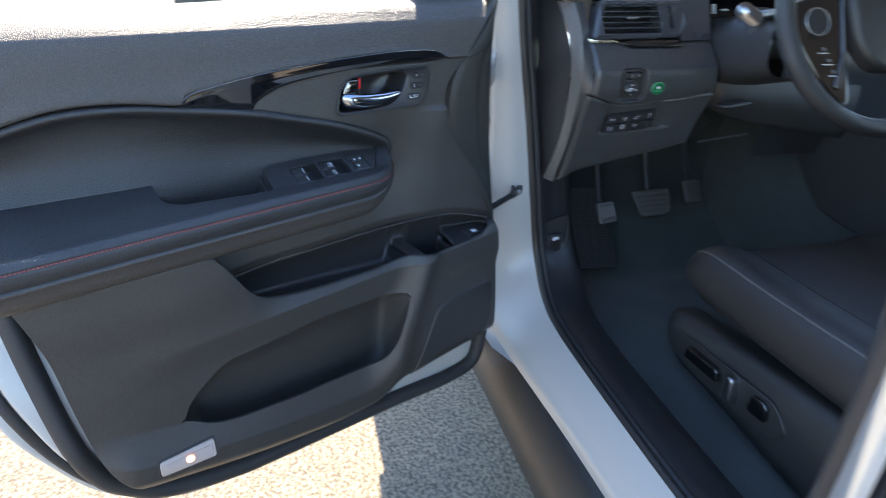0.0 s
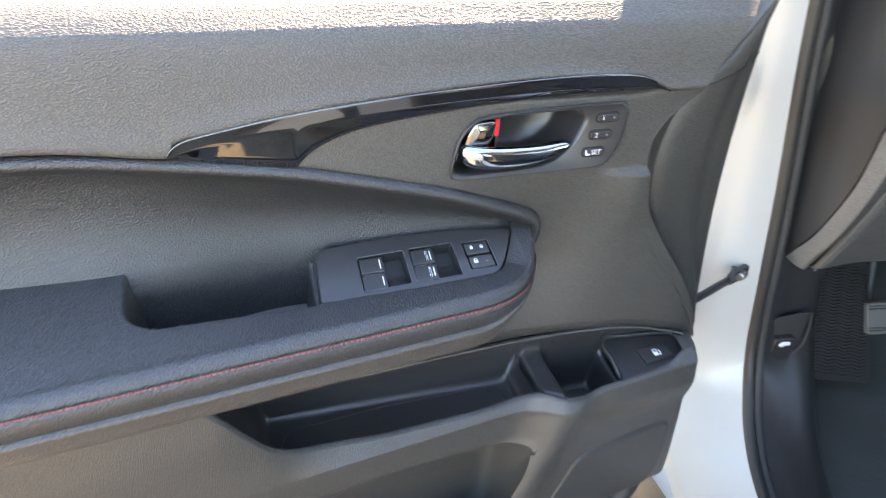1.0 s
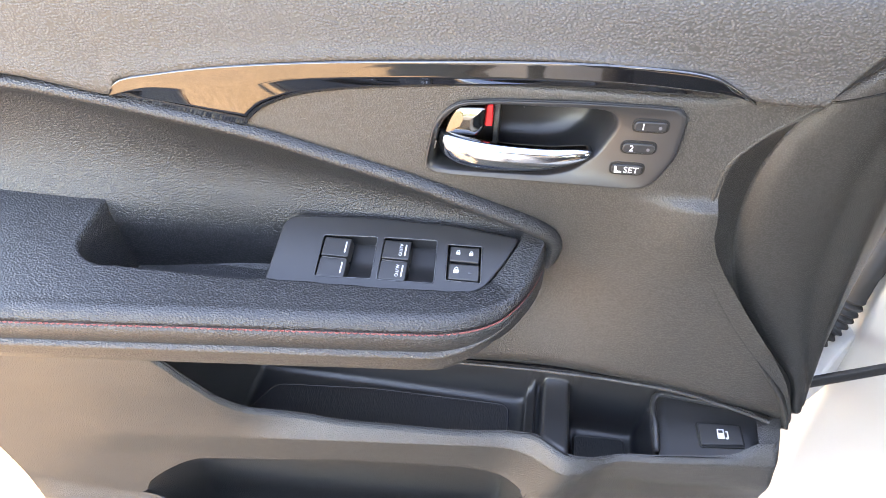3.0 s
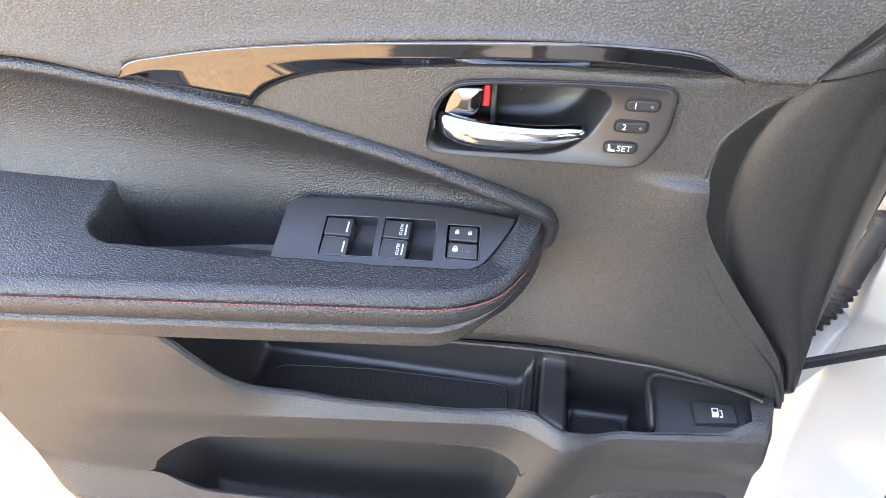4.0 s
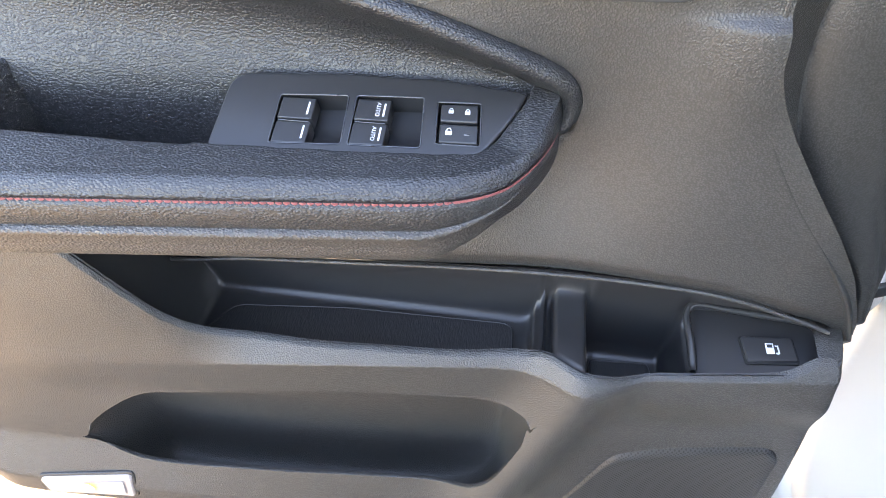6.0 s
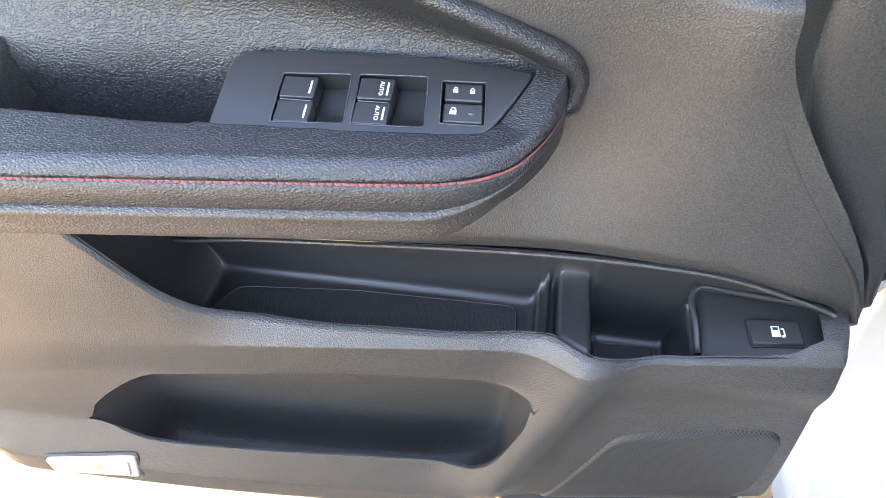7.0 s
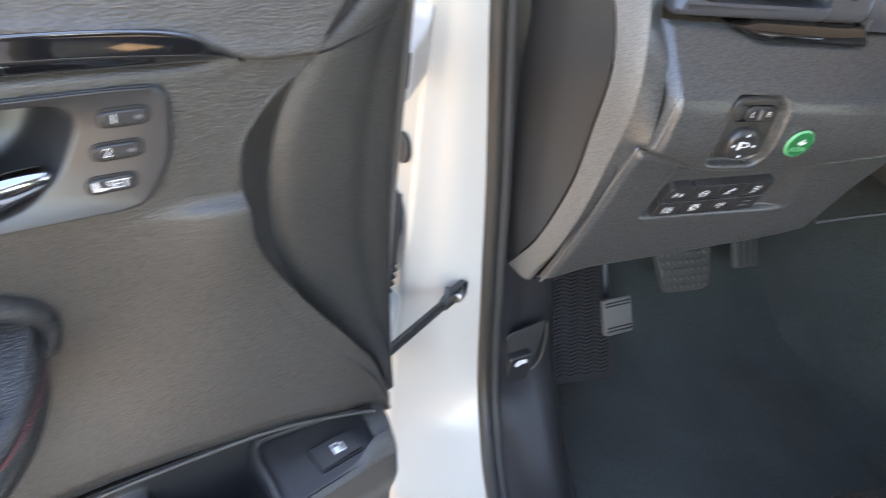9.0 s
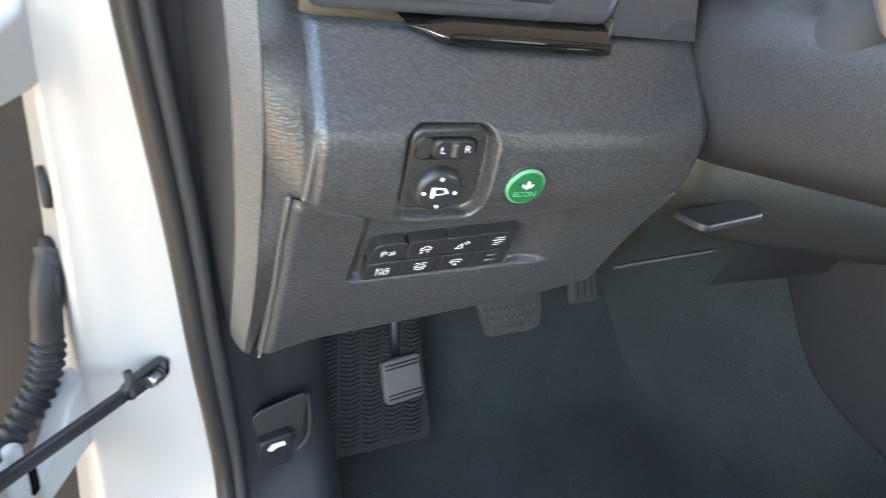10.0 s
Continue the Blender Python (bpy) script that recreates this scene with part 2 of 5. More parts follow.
def letters(name, text, size, at, mat, parent, label="", shear=0.0):
    """Printed characters, laid flat on the local xy plane of at."""
    cu = bpy.data.curves.new(name, "FONT")
    cu.body, cu.size, cu.align_x, cu.align_y, cu.extrude, cu.resolution_u = text, size, "CENTER", "CENTER", 0.00008, 3
    tmp = bpy.data.objects.new("t", cu)
    scene.collection.objects.link(tmp)
    bpy.context.view_layer.update()
    me = bpy.data.meshes.new_from_object(tmp.evaluated_get(bpy.context.evaluated_depsgraph_get()))
    bpy.data.objects.remove(tmp)
    me.transform(at)
    me.materials.clear()
    me.materials.append(mat)
    me.name = name
    ob = new(name, me)
    ob.parent = parent
    if label:
        tagged(ob, label)
    return ob


def thing(name, label, category, m=None, kind="", group=""):
    e = new(name)
    e.empty_display_size = 0.05
    if m is not None:
        e.matrix_world = m
    return tagged(e, label, category, group, kind)

# ---- ground ----
gn = 60
ground_at = lambda i: math.copysign(abs(i / gn * 2 - 1) ** 3 * 300, i / gn * 2 - 1)
tagged(sheet("ground", gn, gn, lambda i, j: (ground_at(i), ground_at(j), GROUND), M["asphalt"], flip=True),
       "worn grey asphalt car park, partly in the sun", "ground", kind="structure")

# ---- open front door: u runs from the hinges to the latch edge, w out of the trim towards the cabin ----
door = thing("driver_door", "open white front car door with black grained trim panel", "car door", pose(0, 0, 0, 0, 0, 201))


def dat(a, b, h):
    """Outline (-u, z) and height w."""
    return Vector((-a, h, b))


def dplate(name, outline, h, r, mat, parent=None, base=0.0, label="", crown=0.0, steps=3, at=dat):
    return plate(name, [(-q[0], q[1]) for q in outline], h, r, at, mat, parent or door, base, label, crown, steps)


def low_w(u):
    return 0.17 + 0.085 * (u - 0.25)


# soft upper pad with the sill ledge
pad_low = fn((0.18, 1.256), (0.287, 1.256), (0.335, 1.257), (0.368, 1.274), (0.404, 1.279), (0.462, 1.279), (0.541, 1.275), (0.647, 1.267),
             (0.738, 1.256), (0.80, 1.2445), (0.826, 1.2385), (0.838, 1.2315), (0.845, 1.222), (0.93, 1.233), (1.011, 1.233), (1.083, 1.218), (1.14, 1.20))
dark_u = fn((0.78, 0.168), (0.854, 0.186), (0.90, 0.200), (0.936, 0.217), (0.976, 0.246), (1.024, 0.285), (1.071, 0.317), (1.11, 0.335), (1.135, 0.339), (1.165, 0.342),
            (1.20, 0.338), (1.228, 0.319), (1.256, 0.289), (1.29, 0.266), (1.33, 0.236), (1.37, 0.21))
crease_u = fn((0.78, 0.162), (0.86, 0.178), (0.90, 0.190), (0.937, 0.203), (0.969, 0.229), (1.004, 0.260), (1.05, 0.287), (1.10, 0.303), (1.142, 0.308), (1.177, 0.306), (1.212, 0.2966), (1.245, 0.278),
              (1.26, 0.265), (1.282, 0.243), (1.33, 0.212), (1.37, 0.20))


def pad_point(i, j, nu=240, nv=48):
    s, t = i / nu, j / nv
    u = mix(0.205, 1.14, s)
    zl = pad_low(u) - 0.003 * step(0.34, 0.38, u) * (1 - step(0.80, 0.84, u))
    prof = spline([(0.136, zl), (0.1508, zl + 0.0015), (0.1480, mix(zl, 1.31, 0.35)), (0.1430, 1.316), (0.135, 1.333), (0.115, 1.347), (0.08, 1.356), (0.042, 1.361), (0.034, 1.354)], 6)
    q = prof[j] + Vector((0, 0.007 * step(24, 30, j) * (1 - step(0.5, 0.9, u))))
    front = dark_u(q[1]) + 0.004
    return (mix(max(u, front), mix(front, 1.14, s), step(1.256, 1.30, q[1])), q[0], q[1])


sheet("upper_pad", 240, 48, pad_point, M["pad"], door, label="soft black grained vinyl pad with a window ledge")

# main trim sheet around the handle
pocket_top = fn((0.17, 0.882), (0.205, 0.891), (0.219, 0.8985), (0.248, 0.909), (0.299, 0.924), (0.348, 0.931), (0.443, 0.934), (0.542, 0.930), (0.646, 0.922), (0.735, 0.915), (0.84, 0.905), (0.87, 0.95),
                (0.95, 0.98), (1.14, 0.98))


def base_w(u, z):
    w = 0.143
    w -= 0.024 * math.exp(-((u - 0.47) / 0.075) ** 2 - ((z - 1.05) / 0.085) ** 2)
    w += 0.009 * math.exp(-((u - 0.345) / 0.035) ** 2) * (step(1.168, 1.158, z) - step(1.155, 1.06, z) * 0.9)
    w -= 0.006 * step(0.26, 0.20, u)
    return w


ins_top = fn((0.4525, 1.097), (0.463, 1.114), (0.487, 1.129), (0.536, 1.150), (0.579, 1.165), (0.655, 1.185), (0.73, 1.203), (0.842, 1.221), (0.93, 1.232), (1.011, 1.232), (1.083, 1.218), (1.14, 1.198))


def base_point(i, j, nu=270, nv=130):
    s, t = i / nu, j / nv
    uu = mix(0.17, 1.13, s)
    z = mix(pocket_top(uu), min(1.262, pad_low(uu) + 0.005), t)
    front = dark_u(z) - 0.004
    u = mix(front, 1.13, s)
    z = mix(pocket_top(u), min(1.262, pad_low(u) + 0.003), t)
    w = base_w(u, z) - 0.005 * (1 - step(0, 0.05, t)) - 0.012 * step(0.965, 0.995, t) * step(0.335, 0.37, u)
    hollow = step(ins_top(u) - 0.003, ins_top(u) - 0.011, z) * step(0.456, 0.466, u) * step(mix(1.055, 1.0, step(0.49, 0.56, u)), mix(1.075, 1.04, step(0.49, 0.56, u)), z)
    w = mix(w, 0.088, hollow)
    return (u, w, z)


bezel_out = rounded([(0.568, 1.219), (0.551, 1.2375), (0.518, 1.2415), (0.457, 1.2445), (0.400, 1.2455), (0.3785, 1.245), (0.380, 1.205), (0.396, 1.1735), (0.56, 1.1715), (0.577, 1.174)], 0.012)


def inside(p, poly):
    hit = False
    for a, b in zip(poly, poly[-1:] + poly[:-1]):
        if (a[1] > p[1]) != (b[1] > p[1]) and p[0] < (b[0] - a[0]) * (p[1] - a[1]) / (b[1] - a[1]) + a[0]:
            hit = not hit
    return hit


bez_mid = Vector((0.48, 1.208))
bez_hole = [bez_mid + (q - bez_mid) * (1 - 0.0055 / max(0.02, (q - bez_mid).length)) for q in bezel_out]
panel_grid = {}


def panel_cell(i, j):
    for a, b in ((i, j), (i + 1, j), (i, j + 1), (i + 1, j + 1)):
        if (a, b) not in panel_grid:
            q = base_point(a, b)
            panel_grid[a, b] = inside((q[0], q[2]), bez_hole)
        if panel_grid[a, b]:
            return True
    return False


sheet("door_panel", 270, 130, base_point, M["plastic"], door, skip=panel_cell, label="black grained plastic door trim panel")

# dark cover at the hinge end
front_u = fn((0.50, 0.165), (0.796, 0.161), (0.94, 0.175), (1.08, 0.186), (1.19, 0.190), (1.27, 0.190), (1.37, 0.188))


COVER_FACE = [(0.03, 0.1155), (0.08, 0.1185), (0.18, 0.1205), (0.35, 0.1205), (0.50, 0.1190), (0.60, 0.1165), (0.66, 0.1120), (0.72, 0.1105), (0.86, 0.1085), (0.95, 0.105), (1.0, 0.098)]


def cover_point(i, j):
    z = mix(0.864, 1.37, i / 140)
    tuck = 0.8 * max(0, 0.890 - z)
    a, c, b = dark_u(z), crease_u(z), front_u(z)
    rim = [(-0.18, 0.130), (-0.10, 0.1415), (0.0, 0.1438), (0.10, 0.1425), (0.25, 0.1385), (0.5, 0.1310), (0.75, 0.1235), (0.93, 0.1175), (1.0, 0.1135)]
    if j < len(rim):
        f, w = rim[j]
        return (mix(a, c, f) if f >= 0 else a - f * 0.03, w - tuck, z)
    j -= len(rim)
    if j < len(COVER_FACE):
        f, w = COVER_FACE[j]
        return (mix(c, b, f), w - tuck, z)
    k = j - len(COVER_FACE)
    return ((mix(b, 0.156, 0.45), 0.157, 0.146)[k], (0.082, 0.06, 0.015)[k], z)


cover = sheet("hinge_cover", 140, 22, cover_point, M["dark"], door, label="dark curved plastic cover at the hinge end")
seam_pts = []
for k in range(13):
    z = 1.2445 + 0.0033 * k
    f = min(1.0, 0.02 + k / 12)
    seam_pts.append((mix(crease_u(z), front_u(z), f), float(np.interp(f, [q[0] for q in COVER_FACE], [q[1] for q in COVER_FACE])) + 0.0002, z))
tube("cover_seam", seam_pts, 0.0010, M["mesh"], cover, sides=6, n=3)

# leather insert with a rolled border
ins = spline([(1.14, 1.198), (1.083, 1.218), (1.011, 1.232), (0.93, 1.232), (0.842, 1.221), (0.73, 1.203), (0.655, 1.185), (0.579, 1.165), (0.536, 1.150), (0.487, 1.129), (0.463, 1.114),
              (0.4525, 1.097), (0.4515, 1.082), (0.456, 1.068), (0.468, 1.058), (0.49, 1.054)], 10)


def insert_rows():
    n = len(ins)
    rows = []
    lip = [(0, 0.128), (0.0015, 0.141), (0.004, 0.1475), (0.008, 0.151), (0.012, 0.150), (0.0165, 0.145), (0.021, 0.138), (0.026, 0.1315)]
    for i, p in enumerate(ins):
        d = (ins[min(i + 1, n - 1)] - ins[max(i - 1, 0)]).normalized()
        m = Vector((-d.y, d.x))
        col = []
        low = step(1.16, 1.08, p.y)
        for dd, w in lip:
            q = p + m * dd
            col.append((q.x, w - 0.018 * low, q.y))
        s = i / (n - 1)
        e = p + m * 0.026
        tx = mix(max(e.x, 0.49), e.x, 0.5)
        for k in range(1, 13):
            f = k / 12
            z = mix(e.y, 1.0, f)
            end = mix(0.117, 0.140, step(0.74, 0.94, e.x))
            g = min(1, (e.y - z) / max(0.01, e.y - 1.09))
            w = mix(0.1315 - 0.018 * low, end, g) - 0.016 * (1 - low) * math.sin(math.pi * g)
            col.append((mix(e.x, tx, f), w, z))
        rows.append(col)
    return rows


rows_ = insert_rows()
sheet("leather_insert", len(rows_) - 1, len(rows_[0]) - 1, lambda i, j: rows_[i][j], M["leather"], door, label="black grained leatherette insert with rolled border")

# armrest
rim_w = fn((0.46, 0.10), (0.488, 0.118), (0.493, 0.13), (0.504, 0.151), (0.519, 0.175), (0.532, 0.183), (0.60, 0.190), (0.72, 0.196), (0.84, 0.203), (0.90, 0.212), (1.15, 0.23))


def stitch_w(u):
    t = min(1, max(0, (u - 0.466) / 0.115))
    return mix(0.118, 0.229 + 0.12 * (u - 0.545), math.sqrt(1 - (1 - t) ** 3))


def stitch_z(u):
    return 1.0735 + 0.010 * (1 - step(0.466, 0.505, u))


def arm_top(u, w):
    ws, rw = stitch_w(u) - 0.016, rim_w(u)
    lin = mix(mix(1.0785, 1.101, step(0.735, 0.90, u)), stitch_z(u) + 0.0035, min(1, max(0, (w - 0.11) / max(0.02, ws - 0.11))))
    lin = max(lin, 1.0965 - 0.45 * (rw - 0.125) - 0.30 * max(0, w - rw)) if u < 0.74 else lin
    inner = 1 - step(rw - 0.002, rw + 0.003, w)
    plane = 1.070 - 0.45 * (w - 0.125)
    z = mix(lin, min(lin, plane), inner * (1 - step(0.735, 0.745, u)))
    near = min(1, max(0, w - rw + 0.036) / 0.040)
    end = 0.899 - 0.046 * (1 - math.sqrt(1 - near * near))
    well = step(0.722, 0.730, u) * (1 - step(end - 0.010, end + 0.004, u)) * (1 - step(rw - 0.010, rw + 0.006, w))
    return mix(z, 1.012 - 0.15 * (w - 0.15), well)


arm_u = [0.466 + 0.674 * (i / 380) ** 1.15 for i in range(381)]
ARM_ROLL = [(-0.0125, 0.0040), (-0.0085, 0.0030), (-0.0050, 0.0008), (-0.0025, -0.0020), (-0.0008, -0.0048), (0.0004, -0.0068), (-0.0002, -0.0078), (-0.0002, -0.0086), (0.0018, -0.0096), (0.0036, -0.0130), (0.0020, -0.0235), (-0.0012, -0.0335)]
ARM_SHELL = [(-0.002, -0.0320), (0.0022, -0.0340), (0.0034, -0.0362), (0.0030, -0.0385), (-0.0005, -0.0405), (-0.0015, -0.052), (-0.007, -0.064), (-0.016, -0.072), (-0.028, -0.077), (-0.12, -0.083)]


def arm_point(i, j):
    u = arm_u[i]
    ws, zs = stitch_w(u), stitch_z(u)
    if j <= 70:
        w = mix(0.105, ws - 0.016, j / 70)
        return (u, w, arm_top(u, w))
    dw, dz = ARM_ROLL[j - 71]
    return (u, max(0.11, ws + dw), zs + dz)


def arm_low(i, j):
    u = arm_u[i]
    ws, zs = stitch_w(u), stitch_z(u)
    up = 1 - step(0.466, 0.56, u)
    dw, dz = ARM_SHELL[j]
    return (u, max(0.10, ws + dw), zs + dz * (1 - 0.62 * up))


arm = sheet("armrest", 380, 70 + len(ARM_ROLL), arm_point, M["leather"], door, label="padded black leatherette armrest with pull cup")
sheet("armrest_lower", 380, len(ARM_SHELL) - 1, arm_low, M["pad"], door, label="grained lower shell of the armrest")


def stitches(name, us, at, length, r, mat, parent):
    verts, faces = [], []
    for u in us:
        a, b, o = Vector(at(u)), Vector(at(u + length)), Vector((0, 0.0012, 0.0004))
        side = Vector((0, 0.3, 0.95)) * r
        c = len(verts)
        verts += [a - side, a + side, (a + b) / 2 + o * 1.2 - side * 1.1 + Vector((0, 0, -0.0004)), (a + b) / 2 + o * 1.2 + side * 1.1 + Vector((0, 0, 0.0004)), b - side, b + side]
        faces += [(c, c + 1, c + 3, c + 2), (c + 2, c + 3, c + 5, c + 4)]
    return mesh(name, verts, faces, mat, parent, label="row of red thread stitches")


st_u, uu_ = [], 0.4685
while uu_ < 1.13:
    st_u.append(uu_)
    uu_ += 0.0052 if uu_ > 0.53 else 0.0022
tagged(stitches("stitching", st_u, lambda u: (u, stitch_w(u) + 0.0017, stitch_z(u) - 0.0082), 0.0044, 0.0010, M["red"], arm), kind="stuff")

# gloss black trim blade
tr_top = fn((0.336, 1.2575), (0.345, 1.2635), (0.368, 1.2745), (0.404, 1.2785), (0.462, 1.2785), (0.541, 1.2745), (0.647, 1.2665), (0.738, 1.2560), (0.80, 1.2448), (0.826, 1.2388), (0.838, 1.2315), (0.843, 1.2235))
tr_mid = fn((0.336, 1.257), (0.362, 1.2625), (0.44, 1.2655), (0.54, 1.2615), (0.648, 1.2535), (0.725, 1.2455), (0.80, 1.2345), (0.843, 1.222))
tr_low = fn((0.336, 1.2565), (0.399, 1.2565), (0.478, 1.2555), (0.562, 1.2495), (0.640, 1.2405), (0.682, 1.2315), (0.712, 1.2180), (0.727, 1.2050), (0.733, 1.2020), (0.786, 1.2105), (0.843, 1.2205))


def trim_point(i, j):
    u = mix(0.336, 0.843, i / 160)
    l, m, t = tr_low(u), tr_mid(u), tr_top(u)
    m = min(max(m, l), t)
    prof = [(l, 0.134), (l + 0.0003, 0.1425), (mix(l, m, 0.3), 0.1440), (mix(l, m, 0.8), 0.1470), (mix(l, m, 0.97), 0.1483), (mix(m, t, 0.06), 0.1484), (mix(m, t, 0.35), 0.1486), (mix(m, t, 0.75), 0.1490),
            (t - 0.0016, 0.1492), (t - 0.0007, 0.1488), (t - 0.0002, 0.1478), (t, 0.134)]
    z, w = prof[j]
    return (u, w + 0.0035 * (j not in (0, 11)), z)


sheet("trim_blade", 160, 11, trim_point, M["gloss"], door, label="curved gloss black trim blade")

# lower trim with the map pocket opening
low_top = fn((0.16, 0.892), (0.200, 0.892), (0.214, 0.889), (0.226, 0.8850), (0.24, 0.8810), (0.268, 0.878), (0.308, 0.8755), (0.37, 0.8710), (0.39, 0.8725), (0.41, 0.878), (0.435, 0.8815), (0.455, 0.8810), (0.478, 0.8755),
             (0.53, 0.8700), (0.60, 0.8690), (0.664, 0.8685), (0.715, 0.8715), (0.745, 0.8770), (0.768, 0.8870), (0.788, 0.9060), (0.809, 0.937), (0.832, 0.974), (0.852, 0.994), (0.90, 0.998), (1.14, 0.998))
low_bot = fn((0.16, 0.62), (0.175, 0.59), (0.20, 0.565), (0.257, 0.530), (0.422, 0.520), (0.625, 0.524), (0.873, 0.540), (0.974, 0.572), (1.033, 0.620), (1.066, 0.681), (1.085, 0.780), (1.102, 0.90), (1.127, 0.985))
map_hi = fn((0.16, 0.76), (0.44, 0.79), (0.456, 0.803), (0.57, 0.806), (0.67, 0.804), (0.72, 0.798), (0.80, 0.790), (0.846, 0.784), (0.887, 0.757), (0.92, 0.725), (0.937, 0.699), (1.0, 0.69), (1.14, 0.95))
map_lo = fn((0.16, 0.76), (0.44, 0.79), (0.456, 0.803), (0.470, 0.762), (0.490, 0.708), (0.508, 0.678), (0.528, 0.660), (0.56, 0.652), (0.65, 0.651), (0.75, 0.654), (0.87, 0.668), (0.937, 0.699), (1.0, 0.69), (1.14, 0.95))
MAP0, MAP1 = 0.456, 0.937


low_front = fn((0.50, 0.174), (0.60, 0.176), (0.68, 0.178), (0.77, 0.183), (0.84, 0.191), (0.88, 0.196), (0.95, 0.199))
ledge_z = fn((0.16, 0.66), (0.42, 0.63), (0.50, 0.604), (0.56, 0.597), (0.65, 0.597), (0.76, 0.609), (0.87, 0.628), (0.94, 0.642), (1.03, 0.662), (1.14, 0.70))


def low_surface(u, z):
    w = low_w(u)
    w += 0.034 * math.exp(-((u - 0.418 - 0.35 * max(0, 0.86 - z)) / 0.038) ** 2) * step(0.56, 0.66, z)
    w += 0.016 * step(0.42, 0.33, u) * step(0.78, 0.845, z)
    # chamfer under the tray, with a crisp ridge, and the face that falls back below it
    zr = 0.859 - 0.055 * (u - 0.55)
    fade = step(0.40, 0.48, u) * (1 - step(0.90, 1.02, u))
    w -= 0.75 * (1 - step(0.70, 0.80, u)) * max(0, z - zr) - 0.007 * step(0.78, 0.84, u) * step(0.86, 0.95, z)
    w += fade * (0.004 - 0.16 * min(0.05, max(0, zr - z)))
    # ledge under the map pocket and the skirt that curls in below it
    zb = ledge_z(u)
    d = max(0, zb - z)
    w += (0.011 + 0.011 * step(0.62, 0.95, u)) * step(0.47, 0.55, u) * (1 - min(1, max(0, z - zb) / 0.055)) * (1 - step(1.02, 1.10, u))
    w -= 0.06 * d + 22 * max(0, d - 0.030) ** 2
    w -= 0.05 * step(low_front(z) + 0.022, low_front(z), u) ** 2
    return w


low_cols = [0.166 + 0.962 * i / 300 for i in range(301)]
low_cols[min(range(301), key=lambda i: abs(low_cols[i] - MAP0))] = MAP0
low_cols[min(range(301), key=lambda i: abs(low_cols[i] - MAP1))] = MAP1


def low_point(i, j):
    u = low_cols[i]
    b, t = low_bot(u), low_top(u)
    ml, mh = min(max(map_lo(u), b + 0.002), t - 0.004), min(max(map_hi(u), b + 0.002), t - 0.004)
    if u <= MAP0 or u >= MAP1:
        mh = ml
    mh = max(mh, ml + 0.0015)
    if j <= 36:
        z = mix(b, ml, j / 36)
    else:
        z = mix(mh, t, (j - 37) / 47)
    u += (low_front(z) - 0.166) * (1 - step(0.166, 0.30, u))
    w = low_surface(u, z)
    if j == 84:
        w -= 0.006
    if j == 0:
        w -= 0.03
    return (u, w, z)


sheet("lower_panel", 300, 84, low_point, M["plastic"], door, skip=lambda i, j: j == 36 and (MAP0 - 1e-6 <= low_cols[i] < MAP1 - 1e-6), label="moulded lower door trim with a long map pocket")

map_cols = [MAP0 + (MAP1 - MAP0) * i / 90 for i in range(91)]


def map_point(i, j):
    u = map_cols[i]
    ml, mh = map_lo(u), max(map_hi(u), map_lo(u))
    e = step(MAP0, MAP0 + 0.035, u) * (1 - step(MAP1 - 0.05, MAP1, u))
    wf, wm = low_surface(u, ml), low_surface(u, mh)
    back = mix(min(wf, wm) - 0.004, min(wf, wm) - 0.062, e)
    fl = ml - 0.085 * e
    prof = [(wm, mh), (wm - 0.003, mh + 0.002), (mix(wm, back, 0.5), mh + 0.001), (mix(wm, back, 0.9), mix(mh, fl, 0.12)), (back, mix(mh, fl, 0.35)), (back - 0.002 * e, mix(mh, fl, 0.75)), (back + 0.004 * e, fl + 0.004 * e), (back + 0.015 * e, fl),
            (wf - 0.014 * e, fl), (wf - 0.009 * e, fl + 0.01 * e), (wf - 0.007 * e, ml - 0.008 * e), (wf - 0.004 * e, ml + 0.0015 * e), (wf, ml)]
    w, z = prof[j]
    return (u, w, z)


sheet("map_pocket", 90, 12, map_point, M["plastic"], door, label="deep dark map pocket liner")

# upper storage tray, cup and switch shelf
floor_z = fn((0.20, 0.868), (0.26, 0.866), (0.30, 0.862), (0.322, 0.860), (0.330, 0.856), (0.340, 0.808), (0.345, 0.806), (0.40, 0.806), (0.413, 0.808), (0.420, 0.872), (0.426, 0.882), (0.456, 0.882), (0.464, 0.874), (0.470, 0.846), (0.476, 0.843),
             (0.76, 0.843), (0.79, 0.850), (0.815, 0.90), (0.835, 0.955), (0.852, 0.992))
tray_cols = [0.215 + 0.635 * i / 220 for i in range(221)]


def tray_point(i, j):
    u = tray_cols[i]
    tz, bz = pocket_top(u), low_top(u)
    wf = low_surface(u, bz) - 0.006
    fl = min(floor_z(u), bz + 0.004)
    wb = 0.1135 + 0.02 * step(0.24, 0.205, u)
    shelf = 1 - step(0.315, 0.335, u)
    prof = [(0.1385, tz), (0.134, tz - 0.002), (0.1275, mix(tz, fl, 0.12)), (mix(0.120, wb, 0.5), mix(tz, fl, 0.45)), (wb + 0.001, mix(tz, fl, 0.85)), (wb + 0.003, fl + 0.006), (wb + 0.010, fl + 0.0005),
            (mix(wb, wf, 0.4), fl - 0.002 * shelf), (mix(wb, wf, 0.7), fl - 0.004 * shelf), (wf - 0.006, fl - 0.003 * shelf), (wf - 0.002, mix(fl, bz, 0.2)), (wf - 0.0005, mix(fl, bz, 0.9)), (wf + 0.003, bz + 0.0005)]
    w, z = prof[j]
    return (u, w, z)


